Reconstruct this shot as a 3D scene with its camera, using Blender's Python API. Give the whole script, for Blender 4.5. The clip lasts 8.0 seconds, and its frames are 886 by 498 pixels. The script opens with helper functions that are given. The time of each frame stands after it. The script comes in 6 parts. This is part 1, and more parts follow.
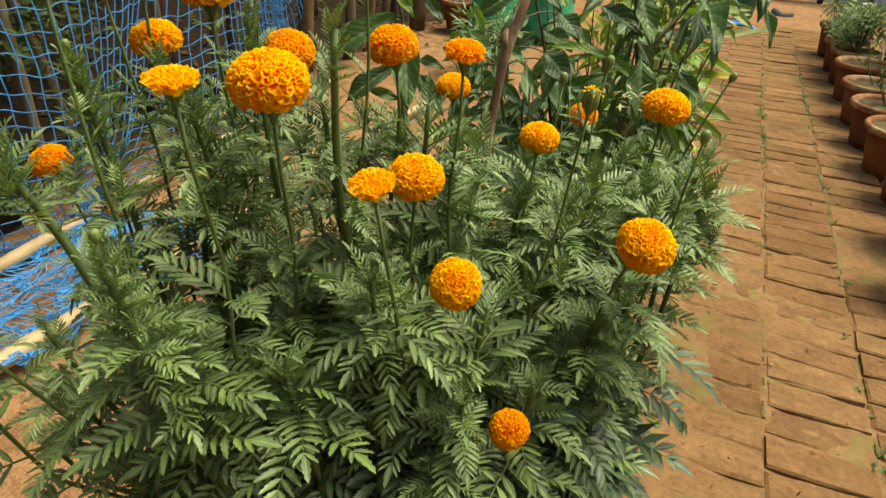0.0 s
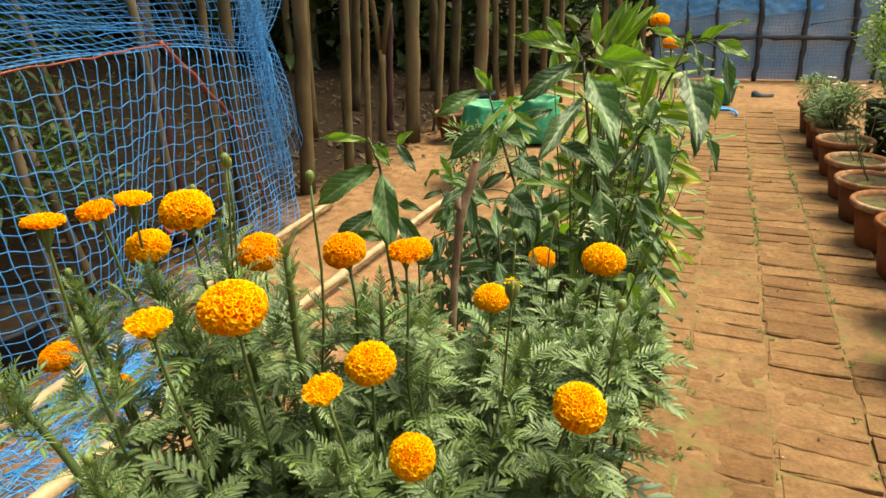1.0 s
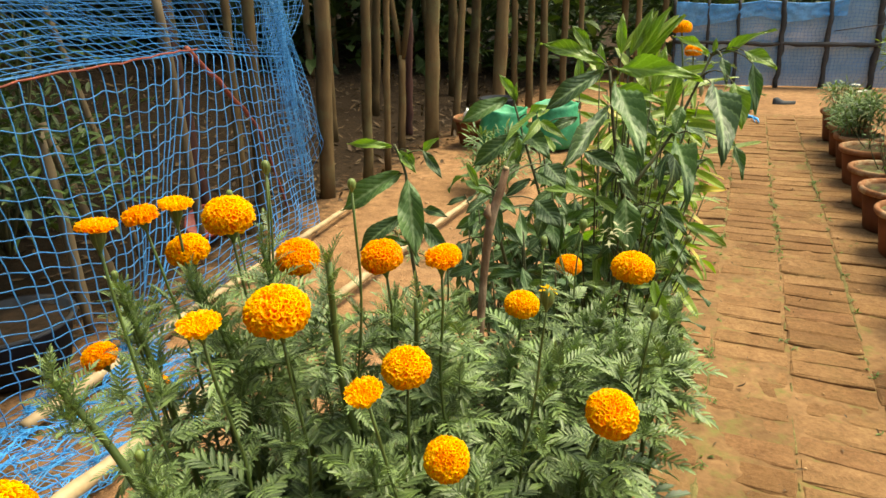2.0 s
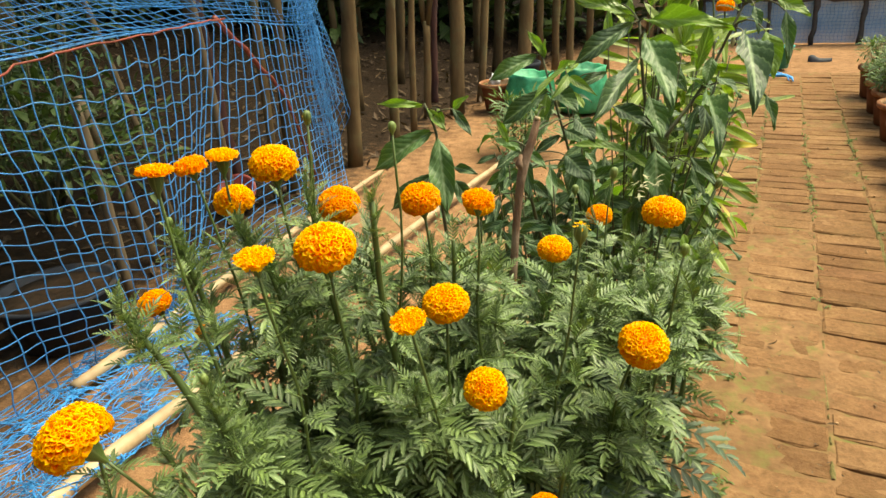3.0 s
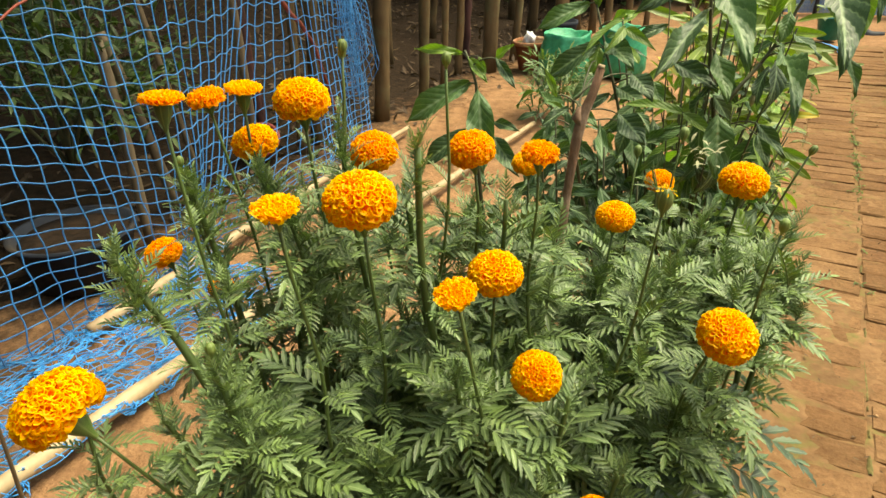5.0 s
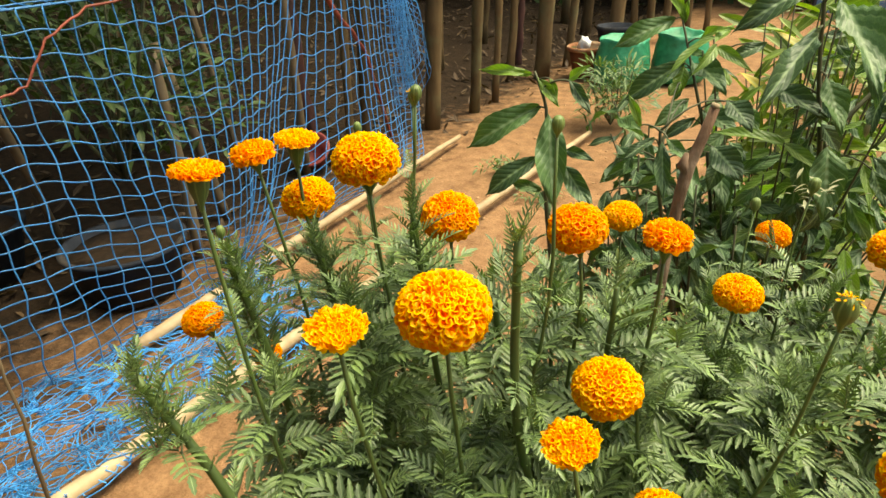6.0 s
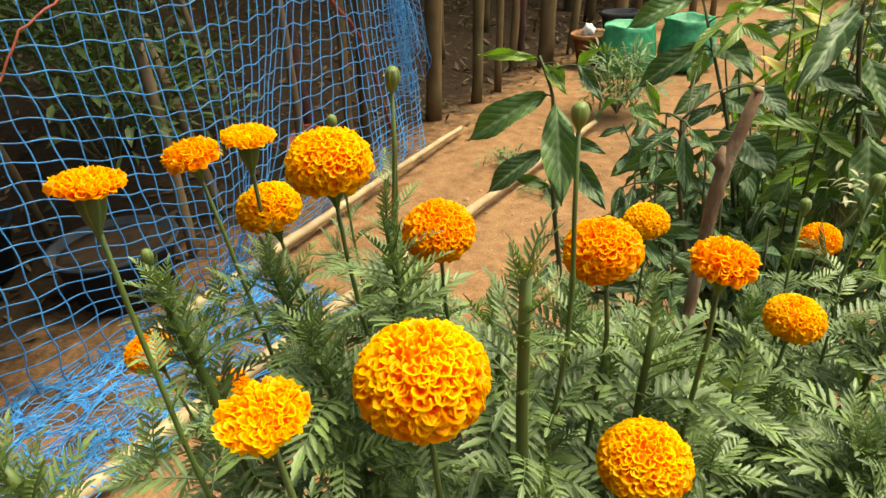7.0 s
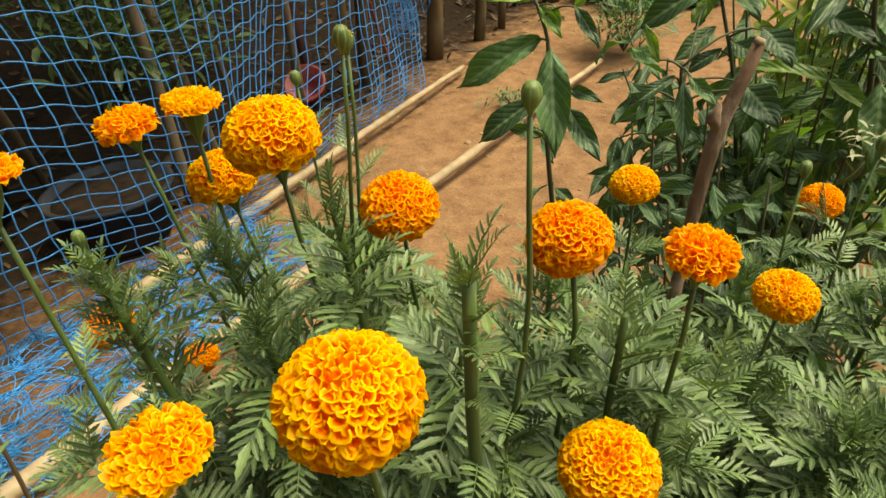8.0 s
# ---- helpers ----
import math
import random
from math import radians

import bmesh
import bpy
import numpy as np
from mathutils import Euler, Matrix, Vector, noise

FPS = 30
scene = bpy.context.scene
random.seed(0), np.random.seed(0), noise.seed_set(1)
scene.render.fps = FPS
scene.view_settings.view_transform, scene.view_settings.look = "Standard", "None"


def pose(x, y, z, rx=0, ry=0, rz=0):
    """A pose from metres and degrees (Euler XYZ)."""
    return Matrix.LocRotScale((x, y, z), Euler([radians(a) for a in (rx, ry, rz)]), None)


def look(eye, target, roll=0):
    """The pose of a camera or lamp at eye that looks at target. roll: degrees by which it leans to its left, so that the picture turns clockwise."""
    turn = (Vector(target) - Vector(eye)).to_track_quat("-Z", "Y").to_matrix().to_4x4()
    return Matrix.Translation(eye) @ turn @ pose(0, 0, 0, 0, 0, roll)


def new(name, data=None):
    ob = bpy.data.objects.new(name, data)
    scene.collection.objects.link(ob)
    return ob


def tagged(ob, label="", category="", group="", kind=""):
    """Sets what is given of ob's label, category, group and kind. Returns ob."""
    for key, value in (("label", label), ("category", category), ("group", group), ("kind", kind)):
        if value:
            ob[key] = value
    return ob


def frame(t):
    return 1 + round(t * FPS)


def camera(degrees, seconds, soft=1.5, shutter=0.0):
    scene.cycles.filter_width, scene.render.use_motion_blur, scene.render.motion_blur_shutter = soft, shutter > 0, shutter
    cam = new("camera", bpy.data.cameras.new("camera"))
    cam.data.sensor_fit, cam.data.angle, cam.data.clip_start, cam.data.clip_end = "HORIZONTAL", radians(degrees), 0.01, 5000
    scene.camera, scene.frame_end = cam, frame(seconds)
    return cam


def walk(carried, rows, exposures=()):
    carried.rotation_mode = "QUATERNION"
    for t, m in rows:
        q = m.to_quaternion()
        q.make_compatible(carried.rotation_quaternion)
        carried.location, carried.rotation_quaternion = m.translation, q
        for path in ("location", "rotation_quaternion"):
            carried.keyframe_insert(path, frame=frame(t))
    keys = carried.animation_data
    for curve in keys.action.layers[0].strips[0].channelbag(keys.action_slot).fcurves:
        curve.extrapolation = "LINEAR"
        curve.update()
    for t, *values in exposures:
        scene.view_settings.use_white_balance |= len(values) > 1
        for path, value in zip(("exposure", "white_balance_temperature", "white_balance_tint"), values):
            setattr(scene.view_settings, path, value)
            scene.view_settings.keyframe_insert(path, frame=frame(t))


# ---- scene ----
cam = camera(68.2, 8.0)
METRES, EYE, TILT, LEAN, TURN = 0.62, 0.95, -28.0, -4.0, 25.0
PATH = [
    (0, (0.171, 0.159, 1.157), (-0.461, 1.769, 0.152), 3.3),
    (0.5, (0.227, 0.146, 1.222), (-0.429, 1.823, 0.351), -0.4),
    (1, (0.231, 0.15, 1.25), (-0.492, 1.858, 0.502), -2.1),
    (1.5, (0.215, 0.143, 1.254), (-0.559, 1.837, 0.523), -1.5),
    (1.7, (0.216, 0.138, 1.257), (-0.554, 1.833, 0.526), -1.8),
    (2.8, (0.227, 0.111, 1.251), (-0.571, 1.773, 0.476), -3.6),
    (3, (0.224, 0.1, 1.243), (-0.607, 1.727, 0.43), -3.9),
    (3.5, (0.221, 0.106, 1.221), (-0.58, 1.708, 0.332), -3.4),
    (4, (0.215, 0.106, 1.221), (-0.619, 1.687, 0.323), -3.5),
    (4.2, (0.215, 0.109, 1.216), (-0.61, 1.69, 0.312), -2.7),
    (5.3, (0.138, 0.182, 1.208), (-0.753, 1.716, 0.285), -1.2),
    (5.5, (0.12, 0.198, 1.213), (-0.812, 1.71, 0.293), -1.6),
    (6, (0.083, 0.245, 1.218), (-0.899, 1.732, 0.31), -2.6),
    (6.5, (0.063, 0.276, 1.201), (-0.952, 1.74, 0.291), -2.7),
    (7, (0.041, 0.328, 1.191), (-0.947, 1.797, 0.26), -3.5),
    (7.5, (0.019, 0.357, 1.174), (-0.933, 1.77, 0.126), -3.9),
    (8, (0.042, 0.372, 1.193), (-0.918, 1.748, 0.106), -4.1),
]
walk(cam, [(t, look(eye, target, roll)) for t, eye, target, roll in PATH], exposures=[(0.0, 1.12, 8300, -4), (0.5, 1.27, 8300, -4), (1.0, 1.42, 8300, -4), (6.5, 1.42, 8300, -4), (7.5, 1.14, 8300, -4), (8.0, 1.0, 8300, -4)])

# ---- world and light: a bright, thinly overcast day ----
world = bpy.data.worlds.new("sky")
scene.world = world
world.use_nodes = True
wn = world.node_tree.nodes
sky = wn.new("ShaderNodeTexSky")
sky.sky_type, sky.sun_disc = "NISHITA", False
sky.sun_elevation, sky.sun_rotation = radians(65), radians(54)
sky.air_density, sky.dust_density, sky.ozone_density = 1.0, 4.0, 1.0
wn["Background"].inputs["Strength"].default_value = 0.155
world.node_tree.links.new(sky.outputs["Color"], wn["Background"].inputs["Color"])
sun = new("sun", bpy.data.lights.new("sun", "SUN"))
sun.data.energy, sun.data.angle, sun.data.color = 1.7, radians(24), (1.0, 0.95, 0.86)
sun.matrix_world = look((1.2, 0.9, 4.0), (0, 0, 0))


# ---- materials ----
def ramp(nt, fac, stops):
    r = nt.nodes.new("ShaderNodeValToRGB")
    nt.links.new(fac, r.inputs["Fac"])
    el = r.color_ramp.elements
    while len(el) < len(stops):
        el.new(0.5)
    for e, (p, c) in zip(el, stops):
        e.position, e.color = p, (*c, 1)
    return r.outputs["Color"]


def noise_tex(nt, scale, detail=4.0, rough=0.55, stretch=None, coords="Object", kind="ShaderNodeTexNoise"):
    tc = nt.nodes.new("ShaderNodeTexCoord")
    mp = nt.nodes.new("ShaderNodeMapping")
    nt.links.new(tc.outputs[coords], mp.inputs["Vector"])
    if stretch:
        mp.inputs["Scale"].default_value = stretch
    n = nt.nodes.new(kind)
    nt.links.new(mp.outputs["Vector"], n.inputs["Vector"])
    n.inputs["Scale"].default_value = scale
    if kind == "ShaderNodeTexNoise":
        n.inputs["Detail"].default_value, n.inputs["Roughness"].default_value = detail, rough
    return n


def mix(nt, a, b, fac, how="MIX"):
    m = nt.nodes.new("ShaderNodeMix")
    m.data_type, m.blend_type = "RGBA", how
    for sock, val in ((m.inputs["Factor"], fac), (m.inputs["A"], a), (m.inputs["B"], b)):
        if isinstance(val, (int, float)):
            sock.default_value = val
        elif isinstance(val, tuple):
            sock.default_value = (*val, 1)
        else:
            nt.links.new(val, sock)
    return m.outputs["Result"]


def material(name, rough=0.6, metal=0.0):
    m = bpy.data.materials.new(name)
    m.use_nodes = True
    b = m.node_tree.nodes["Principled BSDF"]
    b.inputs["Roughness"].default_value, b.inputs["Metallic"].default_value = rough, metal
    if rough > 0.8:
        b.inputs["Specular IOR Level"].default_value = 0.15
    return m, m.node_tree, b


def bump(nt, b, height, strength, dist):
    n = nt.nodes.new("ShaderNodeBump")
    n.inputs["Strength"].default_value, n.inputs["Distance"].default_value = strength, dist
    nt.links.new(height, n.inputs["Height"])
    nt.links.new(n.outputs["Normal"], b.inputs["Normal"])


def plain(name, c1, c2, scale=20.0, rough=0.6, bump_d=0.0, stretch=None, metal=0.0, vary=0.0, stain=None):
    """A surface that wanders between two colours at two scales."""
    m, nt, b = material(name, rough, metal)
    n = noise_tex(nt, scale, 6, 0.6, stretch)
    col = ramp(nt, n.outputs["Fac"], [(0.3, c1), (0.7, c2)])
    big = noise_tex(nt, scale * 0.13, 3, 0.5)
    dark = ramp(nt, big.outputs["Fac"], [(0.3, (0.62, 0.62, 0.6)), (0.65, (1.0, 1.0, 1.0))])
    col = mix(nt, col, dark, 1.0, "MULTIPLY")
    if stain:
        s = noise_tex(nt, scale * 0.35, 5, 0.65)
        f = ramp(nt, s.outputs["Fac"], [(0.5, (0, 0, 0)), (0.72, (1, 1, 1))])
        col = mix(nt, col, stain, f)
    if vary:
        oi = nt.nodes.new("ShaderNodeObjectInfo")
        v = ramp(nt, oi.outputs["Random"], [(0.0, (1 - vary, 1 - vary, 1 - vary)), (1.0, (1 + vary, 1 + vary * 0.9, 1 + vary * 0.8))])
        col = mix(nt, col, v, 1.0, "MULTIPLY")
    nt.links.new(col, b.inputs["Base Color"])
    if bump_d:
        bump(nt, b, n.outputs["Fac"], 0.8, bump_d)
    return m


def leafy(name, dark, light, rib, under=0.35, rough=0.45, veins=0.0, vary=0.25, edge=None, island=False):
    """A leaf: the UV runs across (x) and along (y) the blade; a pale midrib, side veins, light passing through."""
    m, nt, b = material(name, rough)
    uv = nt.nodes.new("ShaderNodeUVMap")
    sep = nt.nodes.new("ShaderNodeSeparateXYZ")
    nt.links.new(uv.outputs["UV"], sep.inputs["Vector"])

    def math_node(op, a, c):
        k = nt.nodes.new("ShaderNodeMath")
        k.operation = op
        for s, val in zip(k.inputs, (a, c)):
            if isinstance(val, (int, float)):
                s.default_value = val
            elif val is not None:
                nt.links.new(val, s)
        return k.outputs[0]

    n = noise_tex(nt, 45, 4, 0.6)
    col = ramp(nt, n.outputs["Fac"], [(0.3, dark), (0.72, light)])
    if island:
        src = nt.nodes.new("ShaderNodeNewGeometry").outputs["Random Per Island"]
    else:
        src = nt.nodes.new("ShaderNodeObjectInfo").outputs["Random"]
    v = ramp(nt, src, [(0.0, (1 - vary, 1 - vary, 1 - vary)), (0.6, (1, 1, 1)), (1.0, (1 + vary, 1 + vary, 1.0))])
    col = mix(nt, col, v, 1.0, "MULTIPLY")
    off = math_node("ABSOLUTE", math_node("SUBTRACT", sep.outputs["X"], 0.5), None)
    ribf = ramp(nt, off, [(0.02, (1, 1, 1)), (0.07, (0, 0, 0))])
    if edge:
        ef = ramp(nt, sep.outputs["Y"], [(0.55, (0, 0, 0)), (0.95, (1, 1, 1))])
        col = mix(nt, col, edge, ef)
    if veins:
        w = math_node("ADD", math_node("MULTIPLY", sep.outputs["Y"], veins), math_node("MULTIPLY", off, -veins * 0.55))
        fr = math_node("FRACT", w, None)
        tri = math_node("ABSOLUTE", math_node("SUBTRACT", fr, 0.5), None)
        vf = ramp(nt, tri, [(0.0, (0.6, 0.6, 0.6)), (0.13, (0, 0, 0))])
        col = mix(nt, col, rib, vf)
        bump(nt, b, tri, 0.4, 0.003)
    col = mix(nt, col, rib, ribf)
    nt.links.new(col, b.inputs["Base Color"])
    tr = nt.nodes.new("ShaderNodeBsdfTranslucent")
    nt.links.new(mix(nt, col, (1.0, 1.25, 0.35), 1.0, "MULTIPLY"), tr.inputs["Color"])
    sh = nt.nodes.new("ShaderNodeMixShader")
    sh.inputs["Fac"].default_value = under
    nt.links.new(b.outputs["BSDF"], sh.inputs[1])
    nt.links.new(tr.outputs["BSDF"], sh.inputs[2])
    nt.links.new(sh.outputs["Shader"], nt.nodes["Material Output"].inputs["Surface"])
    return m


def petal(name, deep, rim, under=0.5):
    """Marigold florets: deep orange in the throat, yellower along the frilled rim."""
    m, nt, b = material(name, 0.55)
    uv = nt.nodes.new("ShaderNodeUVMap")
    sep = nt.nodes.new("ShaderNodeSeparateXYZ")
    nt.links.new(uv.outputs["UV"], sep.inputs["Vector"])
    n = noise_tex(nt, 160, 3, 0.6)
    col = ramp(nt, sep.outputs["Y"], [(0.34, deep), (0.86, rim)])
    col = mix(nt, col, ramp(nt, n.outputs["Fac"], [(0.3, (0.86, 0.8, 0.7)), (0.7, (1.05, 1.08, 1.0))]), 1.0, "MULTIPLY")
    g = nt.nodes.new("ShaderNodeNewGeometry")
    col = mix(nt, col, ramp(nt, g.outputs["Random Per Island"], [(0.0, (0.97, 0.9, 0.9)), (1.0, (1.0, 1.1, 1.0))]), 1.0, "MULTIPLY")
    # outermost florets deeper orange: shade on the bloom's underside, put into the colour
    col = mix(nt, col, ramp(nt, sep.outputs["X"], [(0.3, (1.0, 1.06, 1.0)), (0.95, (1.0, 0.82, 0.85))]), 1.0, "MULTIPLY")
    nt.links.new(col, b.inputs["Base Color"])
    b.inputs["Specular IOR Level"].default_value = 0.25
    tr = nt.nodes.new("ShaderNodeBsdfTranslucent")
    nt.links.new(col, tr.inputs["Color"])
    sh = nt.nodes.new("ShaderNodeMixShader")
    sh.inputs["Fac"].default_value = under
    nt.links.new(b.outputs["BSDF"], sh.inputs[1])
    nt.links.new(tr.outputs["BSDF"], sh.inputs[2])
    nt.links.new(sh.outputs["Shader"], nt.nodes["Material Output"].inputs["Surface"])
    return m


PETAL = petal("marigold_petal", (1.0, 0.29, 0.004), (1.0, 0.72, 0.016))
PETAL_DEEP = petal("marigold_petal_deep", (1.0, 0.21, 0.003), (1.0, 0.60, 0.010))
CALYX = leafy("marigold_calyx", (0.055, 0.095, 0.025), (0.10, 0.15, 0.04), (0.14, 0.2, 0.06), under=0.12, rough=0.5)
BUD_GREEN = leafy("marigold_bud", (0.10, 0.155, 0.04), (0.17, 0.235, 0.065), (0.22, 0.29, 0.09), under=0.15, rough=0.5)
STEM = plain("marigold_stem", (0.055, 0.10, 0.022), (0.115, 0.17, 0.045), 60, 0.5, 0.0005, stretch=(1, 1, 0.2))
LEAF = leafy("marigold_leaf", (0.072, 0.124, 0.046), (0.182, 0.260, 0.102), (0.26, 0.34, 0.16), under=0.16, rough=0.46, vary=0.35, island=True)
# broad old leaves: the shade low in the plant is mixed into this green
LEAF_OLD_SHADED = leafy("marigold_leaf_old_shaded", (0.036, 0.066, 0.034), (0.080, 0.124, 0.066), (0.12, 0.175, 0.10), under=0.12, rough=0.5, vary=0.35, island=True)
BROAD = leafy("broad_leaf", (0.042, 0.092, 0.036), (0.088, 0.160, 0.062), (0.21, 0.30, 0.15), under=0.2, rough=0.48, veins=8.0, vary=0.4)
BROAD_YOUNG = leafy("broad_leaf_young", (0.12, 0.21, 0.035), (0.2, 0.32, 0.06), (0.3, 0.42, 0.13), under=0.35, rough=0.35, veins=8.0, vary=0.25)
STRAP = leafy("lance_leaf", (0.13, 0.2, 0.03), (0.24, 0.32, 0.06), (0.36, 0.44, 0.14), under=0.35, rough=0.4, vary=0.3)
STRAP_TIP = leafy("lance_leaf_yellow_tip", (0.12, 0.19, 0.03), (0.2, 0.28, 0.05), (0.3, 0.36, 0.1), under=0.3, rough=0.45, vary=0.2, edge=(0.62, 0.44, 0.05))
TWIG = plain("twig_bark", (0.05, 0.06, 0.025), (0.11, 0.11, 0.05), 50, 0.7, 0.001, stretch=(1, 1, 0.3))
STICK = plain("dead_stick_bark", (0.13, 0.072, 0.046), (0.34, 0.22, 0.15), 45, 0.85, 0.008, stretch=(1, 1, 0.35), stain=(0.36, 0.27, 0.2))
STICK_CUT = plain("dead_stick_cut", (0.42, 0.32, 0.2), (0.55, 0.42, 0.28), 60, 0.85, 0.001)
POLE = plain("pole_bark", (0.095, 0.062, 0.030), (0.195, 0.132, 0.066), 14, 0.85, 0.006, stretch=(1, 1, 0.25), vary=0.2, stain=(0.13, 0.12, 0.06))
POLE_RED = plain("post_red_brown", (0.045, 0.015, 0.012), (0.09, 0.03, 0.022), 18, 0.8, 0.003, stretch=(1, 1, 0.3))
BAMBOO = plain("dry_bamboo", (0.32, 0.225, 0.12), (0.52, 0.40, 0.245), 16, 0.6, 0.001, stretch=(0.15, 1, 1), stain=(0.3, 0.2, 0.11))
STAKE = plain("old_bamboo_stake", (0.10, 0.07, 0.038), (0.2, 0.145, 0.08), 18, 0.75, 0.002, stretch=(1, 1, 0.2))
TERRA = plain("terracotta", (0.15, 0.05, 0.021), (0.27, 0.093, 0.04), 9, 0.85, 0.002, vary=0.18, stain=(0.2, 0.075, 0.04))
TERRA_RIM = plain("terracotta_rim_weathered", (0.22, 0.088, 0.042), (0.37, 0.175, 0.092), 22, 0.9, 0.002, vary=0.12, stain=(0.5, 0.4, 0.26))
POT_SOIL = plain("potting_soil", (0.05, 0.03, 0.018), (0.13, 0.08, 0.045), 28, 0.95, 0.008, stain=(0.1, 0.13, 0.04))
BLACK = plain("black_plastic", (0.016, 0.019, 0.027), (0.034, 0.039, 0.052), 14, 0.82, 0.001, stain=(0.07, 0.055, 0.04))
NET_BLUE = plain("blue_nylon_cord", (0.018, 0.17, 0.46), (0.055, 0.30, 0.69), 60, 0.5)
NET_SLACK = plain("blue_nylon_cord_bright", (0.015, 0.25, 0.70), (0.06, 0.40, 0.88), 40, 0.5)
NET_RED = plain("red_nylon_cord", (0.20, 0.032, 0.018), (0.34, 0.07, 0.035), 60, 0.6)
GREEN_BAG = plain("green_woven_bag", (0.015, 0.22, 0.10), (0.05, 0.42, 0.22), 22, 0.55, 0.006)
TEAL = plain("teal_plastic", (0.01, 0.2, 0.19), (0.03, 0.32, 0.3), 20, 0.45)
PINK = plain("faded_red_plastic", (0.26, 0.04, 0.035), (0.38, 0.075, 0.06), 22, 0.5)
WHITE = plain("white_plastic_bag", (0.62, 0.62, 0.6), (0.8, 0.8, 0.8), 30, 0.5, 0.004)
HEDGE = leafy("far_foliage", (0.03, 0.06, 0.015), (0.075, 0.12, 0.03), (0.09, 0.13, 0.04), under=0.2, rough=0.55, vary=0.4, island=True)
GARDEN_LEAF = leafy("garden_shrub_leaf", (0.09, 0.16, 0.028), (0.23, 0.31, 0.06), (0.2, 0.28, 0.08), under=0.3, rough=0.5, vary=0.35, island=True)
GREY_LEAF = leafy("herb_leaf", (0.08, 0.14, 0.05), (0.16, 0.24, 0.1), (0.2, 0.28, 0.13), under=0.25, rough=0.55, vary=0.3, island=True)
DRY_LEAF = leafy("dry_leaf", (0.045, 0.026, 0.013), (0.11, 0.066, 0.034), (0.14, 0.09, 0.05), under=0.08, rough=0.8, vary=0.4, island=True)
WHITE_PETAL = plain("white_petal", (0.7, 0.7, 0.62), (0.82, 0.82, 0.76), 80, 0.6)
CREAM = plain("cream_flower", (0.36, 0.36, 0.19), (0.5, 0.5, 0.3), 80, 0.6)
GRASS = leafy("grass_blade", (0.06, 0.11, 0.02), (0.12, 0.19, 0.04), (0.15, 0.21, 0.06), under=0.3, rough=0.6, vary=0.35, island=True)
DARK_CLOTH = plain("dark_rubber", (0.012, 0.016, 0.024), (0.03, 0.035, 0.045), 30, 0.7, 0.002)


def earth_material():
    m, nt, b = material("bare_earth", 0.95)
    n1 = noise_tex(nt, 1.3, 5, 0.6)
    n2 = noise_tex(nt, 14, 6, 0.65)
    n3 = noise_tex(nt, 90, 4, 0.7)
    col = ramp(nt, n1.outputs["Fac"], [(0.3, (0.24, 0.134, 0.068)), (0.7, (0.355, 0.207, 0.112))])
    col = mix(nt, col, ramp(nt, n2.outputs["Fac"], [(0.3, (0.62, 0.57, 0.53)), (0.65, (1.1, 1.08, 1.05))]), 1.0, "MULTIPLY")
    col = mix(nt, col, ramp(nt, n3.outputs["Fac"], [(0.32, (0.72, 0.7, 0.68)), (0.6, (1.05, 1.05, 1.05))]), 1.0, "MULTIPLY")
    # humus and leaf litter west of the pole line, the trees' shade painted in
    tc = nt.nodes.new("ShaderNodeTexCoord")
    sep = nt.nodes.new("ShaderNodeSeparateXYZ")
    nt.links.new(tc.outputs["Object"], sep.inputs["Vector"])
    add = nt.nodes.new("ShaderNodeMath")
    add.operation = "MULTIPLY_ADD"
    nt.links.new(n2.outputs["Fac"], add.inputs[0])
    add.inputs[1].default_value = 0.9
    # draws the painted shade further east behind the net
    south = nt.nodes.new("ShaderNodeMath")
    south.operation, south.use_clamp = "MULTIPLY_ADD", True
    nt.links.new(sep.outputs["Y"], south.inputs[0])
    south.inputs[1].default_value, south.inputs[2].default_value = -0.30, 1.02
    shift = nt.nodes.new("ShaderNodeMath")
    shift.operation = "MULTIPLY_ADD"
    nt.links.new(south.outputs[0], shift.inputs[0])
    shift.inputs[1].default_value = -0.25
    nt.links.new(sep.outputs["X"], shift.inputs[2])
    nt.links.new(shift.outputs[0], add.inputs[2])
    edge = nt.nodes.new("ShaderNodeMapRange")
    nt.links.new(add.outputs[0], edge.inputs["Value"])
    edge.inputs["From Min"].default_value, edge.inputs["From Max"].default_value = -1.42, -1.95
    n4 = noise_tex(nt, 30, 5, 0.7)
    shaded_humus = ramp(nt, n4.outputs["Fac"], [(0.35, (0.015, 0.009, 0.005)), (0.62, (0.036, 0.022, 0.012)), (0.78, (0.08, 0.05, 0.027))])
    col = mix(nt, col, shaded_humus, edge.outputs["Result"])
    nt.links.new(col, b.inputs["Base Color"])
    hs = nt.nodes.new("ShaderNodeMath")
    hs.operation = "ADD"
    nt.links.new(n2.outputs["Fac"], hs.inputs[0])
    nt.links.new(n3.outputs["Fac"], hs.inputs[1])
    bump(nt, b, hs.outputs[0], 0.7, 0.012)
    return m


